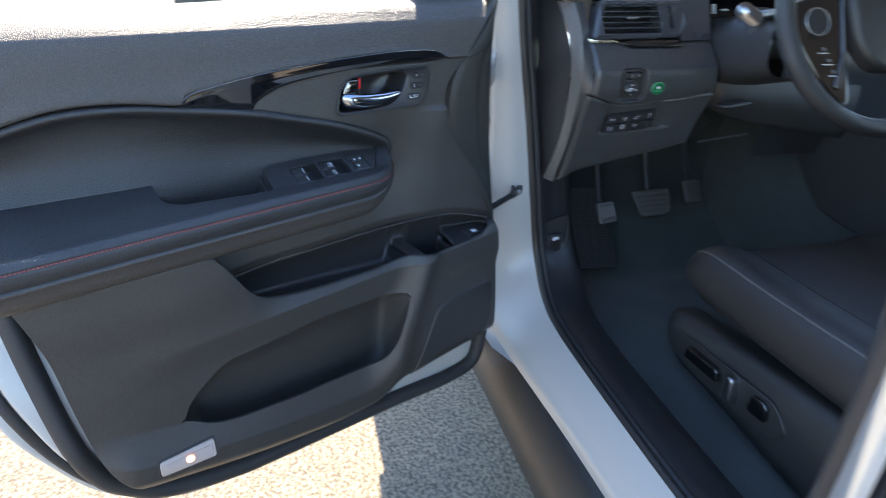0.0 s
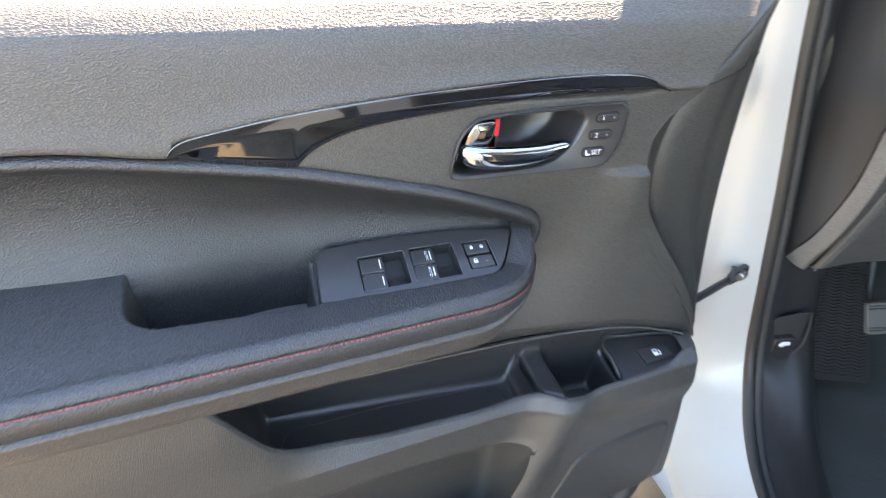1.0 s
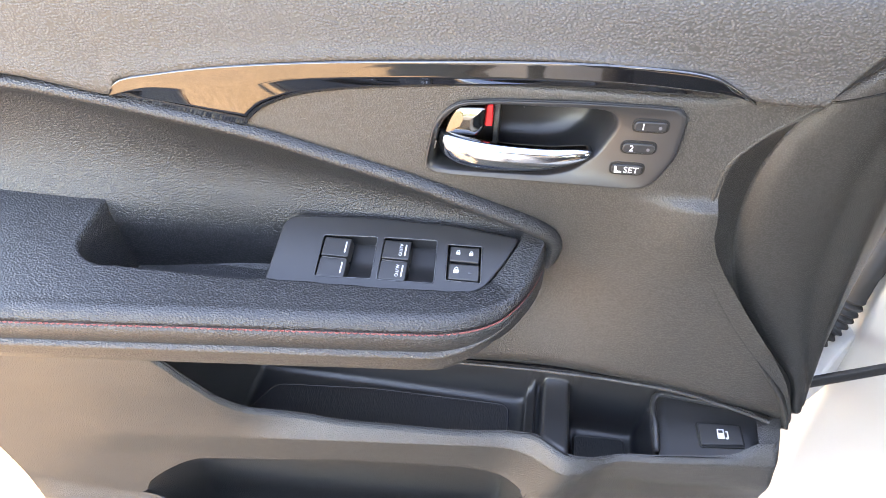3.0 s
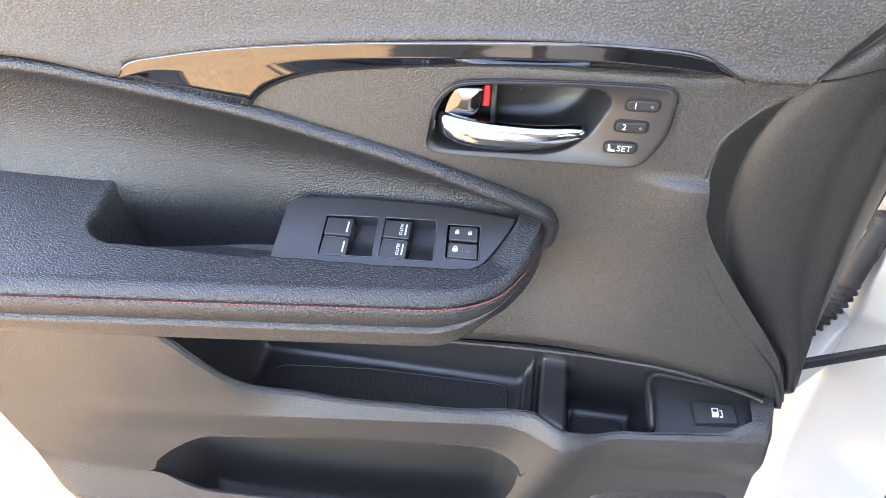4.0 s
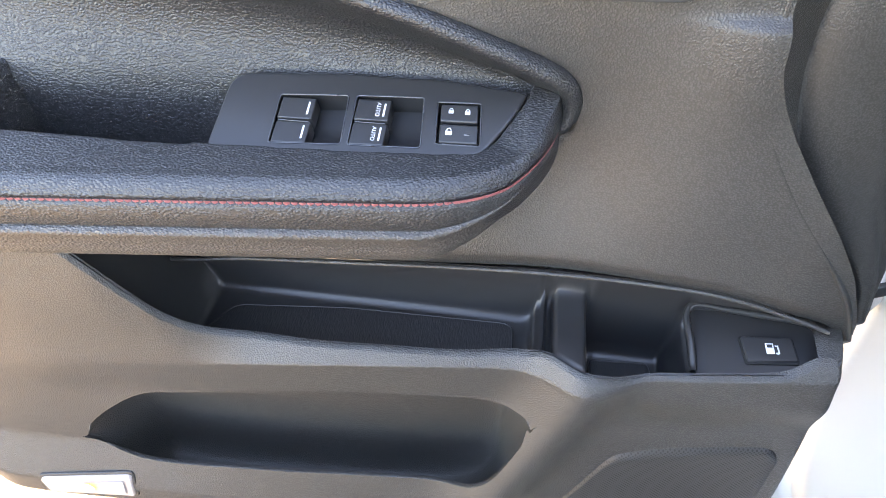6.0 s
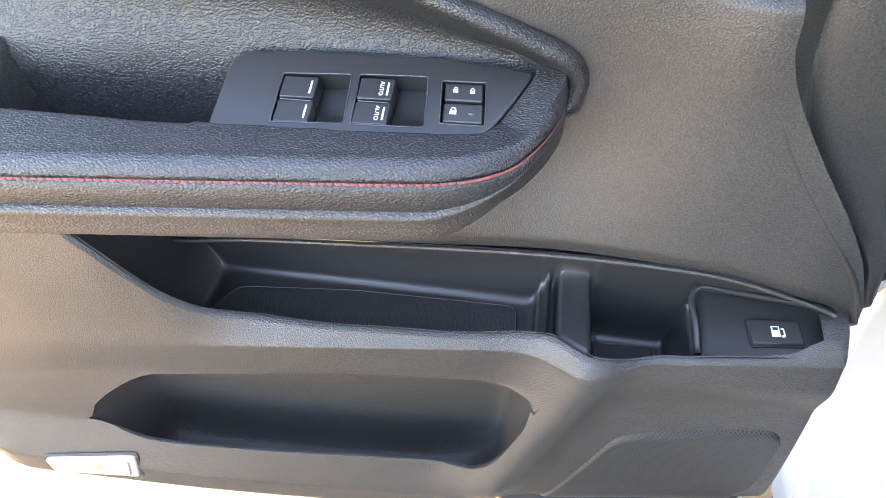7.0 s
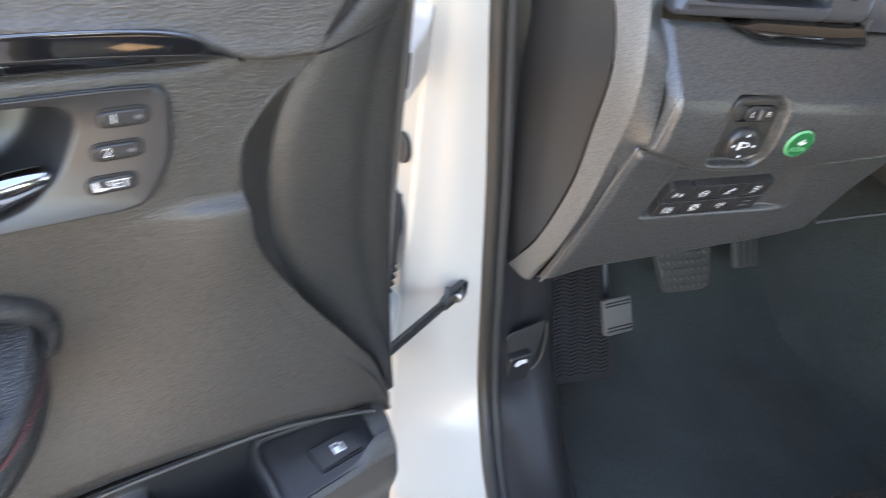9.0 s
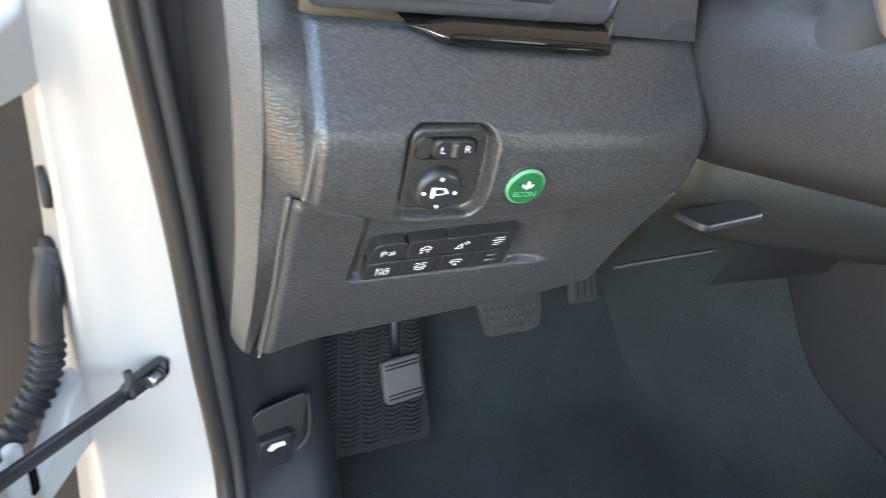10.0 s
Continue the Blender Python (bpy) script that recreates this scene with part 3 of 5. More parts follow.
sheet("storage_tray", 220, 12, tray_point, M["smooth"], door, label="moulded black storage tray with a cup recess")

# rounded rim along the tray, and the cap that closes its front end
tube("tray_rim", [(u, 0.1425, pocket_top(u) - 0.0005) for u in [0.217 + 0.0152 * k for k in range(41)]], 0.0020, M["plastic"], door, n=3, sides=8)


def shelf_end(i, j):
    u, t = mix(0.198, 0.228, i / 10), j / 10
    w1 = low_surface(u, low_top(u)) - 0.001
    return (u, mix(0.095, w1, t), mix(0.893, low_top(u) + 0.0015, step(0.55, 1.0, t)))


sheet("shelf_end", 10, 10, shelf_end, M["plastic"], door, label="front end of the tray edge")
tube("shelf_edge", [(0.327, 0.176, 0.866), (0.329, 0.150, 0.878), (0.331, 0.128, 0.884), (0.324, 0.117, 0.890), (0.300, 0.1165, 0.888), (0.265, 0.118, 0.886), (0.228, 0.121, 0.885), (0.215, 0.130, 0.883)], 0.0032, M["smooth"], door, n=5, sides=10)

# white painted door shell and seals
def shell_at(a, b, h):
    return Vector((-a, h + 0.085 * (-a - 0.25) * (1 - step(0.66, 0.95, b)), b))


shell_out = spline([(1.205, 1.30), (1.21, 1.05), (1.198, 0.90), (1.176, 0.80), (1.148, 0.722), (1.109, 0.632), (1.06, 0.557), (0.985, 0.492), (0.87, 0.458), (0.7, 0.447), (0.45, 0.443), (0.26, 0.445), (0.195, 0.47), (0.186, 0.55), (0.190, 0.8), (0.205, 1.1), (0.205, 1.31), (0.6, 1.325)], 6, True)


def loft_plate(name, out, h, base, mat, label):
    """A pressed sheet on an outline that follows shell_at, in rings towards its middle."""
    mid = Vector((0.68, 0.9))
    rings = [(1.0, base), (1.0, h - 0.008), (0.994, h - 0.002), (0.985, h), (0.93, h), (0.8, h), (0.6, h), (0.35, h), (0.1, h)]
    n = len(out)
    verts = [shell_at(-(mid + (q - mid) * s).x, (mid + (q - mid) * s).y, hh) for s, hh in rings for q in out]
    faces = [(k * n + i, k * n + (i + 1) % n, (k + 1) * n + (i + 1) % n, (k + 1) * n + i) for k in range(len(rings) - 1) for i in range(n)]
    return mesh(name, verts, faces, mat, door, True, label)


loft_plate("inner_shell", shell_out, 0.085, 0.02, M["white"], "white painted steel inner shell")
skin_out = spline([(1.235, 1.30), (1.24, 1.05), (1.232, 0.86), (1.20, 0.72), (1.145, 0.603), (1.075, 0.497), (0.97, 0.42), (0.85, 0.392), (0.5, 0.385), (0.22, 0.385), (0.175, 0.40), (0.172, 0.6), (0.175, 1.0), (0.180, 1.30), (0.6, 1.33)], 6, True)
loft_plate("outer_skin", skin_out, 0.022, -0.005, M["white"], "white painted outer door skin")
tube("door_seal", [shell_at(-u, z, 0.094) for u, z in [(1.165, 1.25), (1.155, 1.02), (1.144, 0.94), (1.128, 0.82), (1.102, 0.68), (1.073, 0.60), (1.035, 0.555), (0.972, 0.512), (0.85, 0.485), (0.744, 0.478), (0.454, 0.47), (0.288, 0.462), (0.20, 0.48), (0.175, 0.56)]], 0.018, M["rubber"], door, label="black rubber door seal")
tube("hem_seal", [shell_at(-u, z, 0.030) for u, z in [(1.215, 1.2), (1.22, 1.0), (1.207, 0.84), (1.175, 0.73), (1.125, 0.615), (1.065, 0.525), (0.98, 0.455), (0.85, 0.42), (0.5, 0.41), (0.2, 0.41)]], 0.010, M["rubber"], door)
pane = box("window_glass", (0.86, 0.005, 0.42), 0.0, pose(0.77, 0.012, 1.53), M["glass"], door, "clear side window glass")
pane.visible_shadow = False
box("belt_seal", (0.98, 0.02, 0.02), 0.006, pose(0.70, 0.024, 1.347), M["rubber"], door, "black rubber belt seal")

dplate("mirror_sail", rounded([(0.175, 1.325), (0.415, 1.335), (0.34, 1.46), (0.25, 1.60), (0.185, 1.68)], 0.015), 0.055, 0.006, M["smooth"], base=0.015, label="black triangular mirror base panel")
tube("window_frame", [(0.185, 0.02, 1.68), (0.30, -0.02, 1.735), (0.6, -0.05, 1.77), (1.0, -0.06, 1.76), (1.15, -0.05, 1.70), (1.195, -0.01, 1.5), (1.20, 0.02, 1.33)], 0.02, M["rubber"], door, label="black window frame")

# ---- door mirror ----
dm = thing("door_mirror", "black housed door mirror on the open door", "mirror", pose(0, 0, 0, 0, 0, 201))
mo = rounded([(0.24, 1.385), (0.43, 1.375), (0.475, 1.41), (0.46, 1.52), (0.42, 1.545), (0.25, 1.535), (0.225, 1.46)], 0.03)
plate("housing", [(-q[0], q[1]) for q in mo], -0.10, 0.03, dat, M["smooth"], dm, -0.24, "black mirror housing", steps=4)
mg = rounded([(0.25, 1.395), (0.425, 1.388), (0.462, 1.418), (0.448, 1.512), (0.415, 1.532), (0.26, 1.524), (0.238, 1.46)], 0.025)
plate("mirror_glass", [(-q[0], q[1]) for q in mg], -0.094, 0.002, dat, M["mirror"], dm, -0.105, "mirror glass")
tube("mirror_arm", [(0.26, -0.16, 1.40), (0.25, -0.08, 1.37), (0.25, 0.02, 1.36)], 0.03, M["smooth"], dm)

# ---- car body ----
car = thing("car", "white car body with an open doorway and black sill cladding", "car")
inner = spline([(-0.03, 0.03, 1.45), (-0.012, 0.02, 1.25), (0.016, 0.01, 1.04), (0.033, 0.0, 0.88), (0.050, -0.005, 0.74), (0.055, -0.04, 0.66), (0.048, -0.12, 0.605), (0.040, -0.24, 0.585), (0.036, -0.5, 0.58), (0.036, -0.82, 0.58), (0.036, -0.93, 0.60), (0.034, -1.01, 0.67), (0.03, -1.05, 0.80), (0.0, -1.09, 1.05), (-0.03, -1.12, 1.4)], 10)
outer = spline([(-0.088, 0.05, 1.45), (-0.078, 0.045, 1.25), (-0.076, 0.04, 1.04), (-0.080, 0.035, 0.88), (-0.083, 0.03, 0.70), (-0.083, 0.015, 0.58), (-0.075, -0.03, 0.51), (-0.055, -0.14, 0.475), (-0.030, -0.5, 0.47), (-0.022, -0.84, 0.47), (-0.03, -1.0, 0.48), (-0.06, -1.10, 0.55), (-0.08, -1.15, 0.76), (-0.08, -1.18, 1.05), (-0.09, -1.20, 1.4)], 10)


def jamb(i, j):
    a, b = outer[i], inner[i]
    t = j / 14
    f = step(30, 66, i)
    lean = Vector((-0.4, -0.7 * (1 - f), 0.6 * f)).normalized()
    ridge = 0.013 * step(0.0, 0.16, t) - 0.004 * step(0.16, 0.26, t) + 0.008 * math.sin(math.pi * t)
    return a.lerp(b, t) + lean * ridge


sheet("door_jamb", len(inner) - 1, 14, jamb, M["white"], car, label="white painted door jamb and sill")
tube("jamb_seal", [p + Vector((0.005, -0.006, 0.004)) for p in inner[::4]], 0.0105, M["seal"], car, n=3, label="rubber door opening seal")
tube("seal_lip", [p + Vector((0.021, -0.005, 0.003)) for p in inner[::4]], 0.0085, M["rubber"], car, n=3)
sheet("front_recess", 48, 4, lambda i, j: outer[int(i * 1.5)] + Vector((-0.0085 * j, 0.023 * j, 0)), M["white"], car, label="white painted recess ahead of the doorway")


def cladding(i, j):
    y = mix(0.12, -2.4, i / 40)
    return [(0.0, y, 0.468), (-0.028, y, 0.468), (-0.046, y, 0.457), (-0.076, y, 0.405), (-0.086, y, 0.387), (-0.088, y, 0.30), (-0.06, y, 0.24), (0.05, y, 0.23)][j]


sheet("sill_cladding", 40, 7, cladding, M["dark"], car, label="black plastic sill cladding")
for a in range(3):
    x, y, z, r = ((-0.0795, 0.050, 1.056, 0.019), (-0.0840, 0.052, 0.958, 0.029), (-0.083, 0.04, 0.62, 0.006))[a]
    disc("jamb_plug", r, 0.006, Matrix.Translation((x, y, z)) @ pose(0, 0, 0, 0, -90, 12), M["rubber"], car, 0.003, label="black rubber plug")
tube("pillar_seal", [p + Vector((0.010, -0.006, 0.0)) for p in inner[104::3]], 0.031, M["shroud"], car, n=2, sides=14, label="brown-black seal on the rear pillar")
# body closing panels: fender, bonnet, roof, rear side
sheet("fender_flange", 20, 4, lambda i, j: (mix(-0.070, -0.30, j / 4), 0.085 + 0.01 * (j / 4) ** 2, mix(0.42, 1.42, i / 20)), M["rubber"], car, label="dark flange behind the fender")
sheet("fender", 20, 8, lambda i, j: (-0.115 - 0.03 * math.sin(j / 8 * math.pi), mix(0.10, 1.25, i / 20), mix(0.32, 1.13, j / 8)), M["white"], car, label="white front fender")
sheet("bonnet", 10, 10, lambda i, j: (mix(-0.125, 1.75, i / 10), mix(0.10, 1.45, j / 10), 1.10 + 0.06 * math.sin(i / 10 * math.pi) - 0.05 * (j / 10) ** 2 + 0.02), M["white"], car, label="white bonnet")
sheet("cowl_side", 8, 8, lambda i, j: (mix(-0.14, 0.12, j / 8), mix(0.09, 0.75, i / 8), mix(1.45, 1.12, (i / 8) ** 0.8)), M["white"], car, label="white cowl at the pillar foot")
# roof is out of view; its front edge keeps the sun off the seat
sheet("roof", 10, 10, lambda i, j: (mix(0.12, 1.50, i / 10), mix(0.32, -2.7, j / 10), 1.70 + 0.07 * math.sin(i / 10 * math.pi) + 0.03 * math.sin(j / 10 * math.pi)), M["headliner"], car, label="grey headliner under the roof")
sheet("rear_side", 6, 10, lambda i, j: (-0.09 + 0.18 * max(0, j / 10 - 0.55), mix(-1.21, -2.7, i / 6), mix(0.45, 1.20, j / 10)), M["white"], car, label="white rear side of the car")
sheet("far_side", 6, 10, lambda i, j: (1.62 - 0.15 * max(0, j / 10 - 0.6), mix(0.9, -2.7, i / 6), mix(0.3, 1.22, j / 10)), M["smooth"], car, label="far cabin side trim")
box("tailgate", (1.6, 0.05, 0.85), 0.02, pose(0.78, -2.7, 0.75), M["smooth"], car, "rear end of the cabin")
# unseen pillars, made thick to block sun from the pillar foot trim
for x in (0.06, 1.5):
    tube("windscreen_pillar", [(x - 0.06, 0.70, 1.12), (x, 0.35, 1.42), (x + 0.04, -0.05, 1.71)], 0.06, M["headliner"], car)
tube("centre_pillar", [(0.02, -1.13, 1.0), (0.04, -1.14, 1.3), (0.12, -1.12, 1.70)], 0.035, M["dark"], car)

# ---- cabin ----
cabin = thing("cabin_interior", "black carpeted footwell with plastic side trim", "cabin trim", kind="structure")


def sill(i, j):
    p = inner[i]
    f = step(28, 64, i)
    dx = mix([0.014, 0.045, 0.062, 0.085, 0.115, 0.145, 0.155][j], [0.014, 0.045, 0.062, 0.105, 0.135, 0.150, 0.155][j], f)
    dy = [0.0, 0.010, 0.036, 0.044, 0.052, 0.08, 0.30][j] * (1 - f)
    dz = [0.0, 0.006, 0.004, -0.008, -0.020, -0.050, -0.10][j] * f
    return (p.x + dx, p.y + dy, p.z + dz)


sheet("sill_trim", 104, 6, sill, M["smooth"], cabin, label="black plastic sill trim")


def floor_point(i, j):
    x, y = mix(0.10, 1.55, i / 60), mix(-1.6, 0.75, j / 90)
    z = 0.515 + 0.85 * max(0, y - 0.12) * step(0.08, 0.30, y)
    z += 0.02 * step(0.17, 0.11, x) + 0.35 * step(0.80, 0.92, x) * step(-0.4, 0.0, y) * 0.6
    return (x, y, z + 0.004 * noise.noise(Vector((x * 9, y * 9, 0))))


sheet("carpet", 60, 90, floor_point, M["carpet"], cabin, label="black carpeted floor and toe board")
sheet("kick_panel", 24, 24, lambda i, j: (0.150 + 0.03 * step(0.75, 0.60, mix(0.5, 1.05, j / 24)), mix(0.07, 0.6, i / 24), mix(0.5, 1.05, j / 24)), M["smooth"], cabin, label="black kick panel")

sheet("pillar_trim", 45, 6, lambda i, j: inner[i] + Vector((0.001 + 0.010 * j, 0.001 + 0.08 * j, 0)), M["dark"], cabin, label="black windscreen pillar foot trim")

# bonnet release
rel = thing("bonnet_release", "black bonnet release lever on the kick panel", "release lever")
ra = Matrix.Translation((0.120, 0.016, 0.730)) @ Euler((radians(90), 0, radians(14))).to_matrix().to_4x4()
plate("recess", rounded([(-0.035, -0.055), (0.03, -0.05), (0.04, 0.06), (-0.03, 0.05)], 0.012), 0.003, 0.002, lambda a, b, c: ra @ Vector((a, b, c)), M["rubber"], rel)
plate("lever", rounded([(-0.028, -0.045), (0.018, -0.042), (0.016, 0.012), (-0.026, 0.012)], 0.006), 0.016, 0.004, lambda a, b, c: ra @ Vector((a, b, c)), M["smooth"], rel)
# lit line on the recess's right and lower rim, put in as a lighter bar
tube("rim", [ra @ Vector(q) for q in ((0.036, 0.058, 0.006), (0.040, 0.030, 0.008), (0.040, -0.008, 0.009), (0.030, -0.026, 0.009), (0.004, -0.050, 0.007), (-0.018, -0.058, 0.005))], 0.0022, M["plastic"], rel, sides=8)
plate("icon", rounded([(-0.014, -0.002), (-0.008, 0.006), (0.008, 0.004), (0.010, -0.004), (0.0, -0.003), (-0.008, -0.007)], 0.002), 0.0168, 0.0003, lambda a, b, c: ra @ Vector((a - 0.003, b, c)), M["ink"], rel, 0.0155)

# dashboard
dash = thing("dashboard", "black grained dashboard, driver's side, with vent and controls", "dashboard")
dash_y = fn((0.85, -0.02), (0.906, -0.055), (0.95, -0.080), (1.0, -0.105), (1.06, -0.132), (1.10, -0.148), (1.145, -0.169), (1.165, -0.177), (1.19, -0.1805), (1.205, -0.1800), (1.216, -0.1745), (1.24, -0.152), (1.262, -0.131), (1.30, -0.10))
seam_z = fn((0.05, 1.155), (0.095, 1.153), (0.13, 1.142), (0.165, 1.130), (0.225, 1.129), (0.30, 1.138), (0.40, 1.150), (0.48, 1.155))


def dash_top_z(x):
    return 1.2635 + 0.006 * step(0.3, 0.42, x) - 0.010 * step(0.165, 0.20, x) * (1 - step(0.318, 0.322, x))


def dash_face(x, z):
    return dash_y(z) + 0.10 * max(0, x - 0.33) ** 1.3


def front_panel(i, j):
    t = j / 90
    x = mix(0.096, 0.415 + 0.018 * step(0.0, 0.6, t) - 0.02 * step(0.6, 1.0, t), i / 220)
    z = mix(seam_z(x) + 0.0012, dash_top_z(x), t)
    e, r = (x - 0.096), (0.425 - x)
    edge = 0.012 * (1 - min(1, e / 0.012)) ** 2 + 0.05 * (1 - min(1, max(0, r) / 0.03)) ** 2 * 0.6 + 0.004 * (1 - min(1, t / 0.04)) ** 2 + 0.004 * step(0.97, 1, t)
    sk = x - 0.04 * (1.176 - z)
    dx, dz = max(0, abs(sk - 0.1915) - 0.018), max(0, abs(z - 1.1765) - 0.0235)
    mir = 1 - step(0.0105, 0.0160, math.hypot(dx, dz))
    return (x, dash_face(x, z) + edge + 0.011 * mir, z)


sheet("dash_panel", 220, 90, front_panel, M["dashgrain"], dash, label="grained black dash panel")
knee_bot = fn((0.05, 0.895), (0.08, 0.905), (0.13, 0.940), (0.172, 0.953), (0.276, 0.978), (0.396, 1.008), (0.44, 1.04), (0.48, 1.10))


def knee_face(x, z):
    return dash_y(z) + 0.010 + 0.10 * max(0, x - 0.33) ** 1.3


def knee_panel(i, j):
    t = j / 90
    x = mix(0.088, 0.404 + 0.012 * step(0.3, 1, t), i / 160)
    z = mix(knee_bot(x), seam_z(x) - 0.0012, t)
    edge = 0.012 * (1 - min(1, (x - 0.088) / 0.012)) ** 2 + 0.012 * (1 - min(1, t / 0.07)) ** 2 + 0.004 * step(0.96, 1, t)
    bay = step(0.146, 0.154, x) * (1 - step(0.296, 0.336, x + 0.25 * (z - 1.09))) * step(1.049 + 0.06 * (x - 0.15), 1.057 + 0.06 * (x - 0.15), z)
    return (x, knee_face(x, z) + edge + 0.010 * bay, z)


sheet("knee_panel", 160, 90, knee_panel, M["dashgrain"], dash, label="black plastic knee bolster panel")
# lit left edges of both panels, painted as thin bars of lighter grey
tube("lit_panel_edge", [(0.0975 + 0.0006 * k, dash_face(0.098, 1.160 + 0.0063 * k) + 0.0045, 1.160 + 0.0063 * k) for k in range(17)], 0.0018, M["strip"], dash, n=2, sides=8)
tube("lit_knee_edge", [(0.0900, knee_face(0.09, 0.918 + 0.0148 * k) + 0.0045, 0.918 + 0.0148 * k) for k in range(17)], 0.0018, M["strip"], dash, n=2, sides=8)
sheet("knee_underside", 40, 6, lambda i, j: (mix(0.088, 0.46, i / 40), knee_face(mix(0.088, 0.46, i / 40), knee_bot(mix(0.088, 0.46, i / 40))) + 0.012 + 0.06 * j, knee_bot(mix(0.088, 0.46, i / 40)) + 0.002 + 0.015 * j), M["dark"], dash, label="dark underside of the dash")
end_a = fn((0.88, 0.03), (0.93, -0.012), (1.0, -0.07), (1.10, -0.14), (1.175, -0.163), (1.22, -0.170), (1.26, -0.158), (1.30, -0.125), (1.34, -0.08), (1.40, 0.0))
end_b = fn((0.88, -0.01), (0.943, -0.053), (1.0, -0.095), (1.085, -0.152), (1.165, -0.188), (1.21, -0.195), (1.25, -0.189), (1.30, -0.168), (1.34, -0.13), (1.40, -0.06))
lean_in = lambda z: step(0.96, 1.16, z)
end_c = fn((0.88, -0.032), (0.906, -0.045), (0.95, -0.070), (1.04, -0.118), (1.15, -0.166), (1.16, -0.178), (1.23, -0.168), (1.265, -0.135), (1.30, -0.125), (1.40, -0.03))


def end_face(name, a, b, n, mat, label, rise):
    def f(i, j):
        z, t = mix(0.908 if rise else 0.93, 1.345, i / 90), j / n
        pa, pb = a(z), b(z)
        q = pa.lerp(pb, t)
        q += Vector((-0.5, -0.8, 0)) * rise * math.sin(math.pi * t) ** 0.6
        return q
    return sheet(name, 90, n, f, mat, dash, label=label)


xa = lambda z: 0.066 - 0.05 * (z - 0.93) + 0.005 * lean_in(z)
xb = lambda z: 0.0775 - 0.035 * (z - 0.93) + 0.005 * lean_in(z)
xc = lambda z: 0.082 + 0.065 * min(0.25, max(0, z - 0.90))
end_face("end_cap", lambda z: Vector((xa(z) - 0.020, end_a(z) + 0.19, z)), lambda z: Vector((xa(z), end_a(z) + 0.004 + 0.036 * lean_in(z), z)), 8, M["smooth"], "flat black dash end cap", 0.001)
end_face("end_strip", lambda z: Vector((xa(z), end_a(z) + 0.036 * lean_in(z), z)), lambda z: Vector((xb(z), end_b(z) + 0.036 * lean_in(z), z)), 6, M["strip"], "curved grey edge strip", 0.002)
end_face("corner_trim", lambda z: Vector((xb(z) + 0.001, end_b(z) + 0.003 + 0.036 * lean_in(z), z)), lambda z: Vector((xc(z), end_c(z) + 0.014, z)), 6, M["dashgrain"], "grained corner trim", 0.001)

# air vent with its surround
vent_y = lambda z: -0.125 + 0.55 * (z - 1.262)


def vat(a, b, h):
    return Vector((a, vent_y(b) - h, b))


def holed(name, outline, holes, h, r, depth, at, mat, mat2, parent, base=0.0, label=""):
    """A plate with rounded edge and openings that go down by depth to a floor of mat2."""
    ob = plate(name, outline, h, r, at, mat, parent, base, label)
    bm = bmesh.new()
    bm.from_mesh(ob.data)
    bm.faces.ensure_lookup_table()
    top = max(bm.faces, key=lambda f: len(f.verts))
    loop = list(top.verts)
    bm.faces.remove(top)
    edges = [bm.edges.get((loop[i - 1], loop[i])) for i in range(len(loop))]
    floors = []
    for hole in holes:
        vs = [bm.verts.new(at(q[0], q[1], h)) for q in hole]
        lo = [bm.verts.new(at(q[0], q[1], h - depth)) for q in hole]
        n = len(vs)
        edges += [bm.edges.new((vs[i - 1], vs[i])) for i in range(n)]
        for i in range(n):
            bm.faces.new((vs[i - 1], vs[i], lo[i], lo[i - 1]))
        floors.append(bm.faces.new(lo))
    bmesh.ops.triangle_fill(bm, edges=edges, use_beauty=True, use_dissolve=False)
    bmesh.ops.recalc_face_normals(bm, faces=bm.faces[:])
    for f in floors:
        f.material_index = 1
    bm.to_mesh(ob.data)
    bm.free()
    ob.data.materials.append(mat2)
    return ob


holed("vent_surround", rounded([(0.098, 1.269), (0.318, 1.272), (0.335, 1.30), (0.345, 1.352), (0.13, 1.352), (0.112, 1.30)], 0.012),
      [rounded([(0.130, 1.282), (0.272, 1.284), (0.269, 1.344), (0.125, 1.344)], 0.006), rounded([(0.293, 1.292), (0.303, 1.292), (0.300, 1.338), (0.291, 1.338)], 0.003)],
      0.018, 0.010, 0.045, vat, M["satin"], M["dark"], dash, -0.03, "satin black air vent surround")
vent = thing("air_vent", "black slatted air vent in the dashboard", "air vent")
for k in range(5):
    box("slat", (0.142, 0.026, 0.0030), 0.0012, pose(0.199, vent_y(1.294 + 0.0112 * k) - 0.001, 1.2910 + 0.0112 * k, -14), M["satin"], vent)
box("vent_tab", (0.028, 0.010, 0.006), 0.002, pose(0.205, vent_y(1.316) - 0.014, 1.314, -14), M["satin_metal"], vent, "metal vent tab")
disc("thumb_wheel", 0.020, 0.006, pose(0.294, vent_y(1.315) + 0.006, 1.315, 0, 90, 0), M["smooth"], vent)


# drawer of gloss black trim under the vent
def cat_lip(i, j):
    x = mix(0.163, 0.318, i / 60)
    t = i / 60
    hgt = 0.004 + 0.017 * step(0, 0.25, t)
    prof = [(0.0, 0.0), (-0.004, 0.001), (-0.0075, 0.004), (-0.0075, 0.011), (-0.006, 0.0155), (-0.001, 0.017), (0.03, 0.0175)]
    dy, dz = prof[j]
    zb = 1.2535 + 0.009 * (1 - step(0.0, 0.30, t)) ** 2
    return (x, dash_y(zb + dz * hgt / 0.021) + 0.0 + dy, zb + dz * hgt / 0.021 * 1.1)


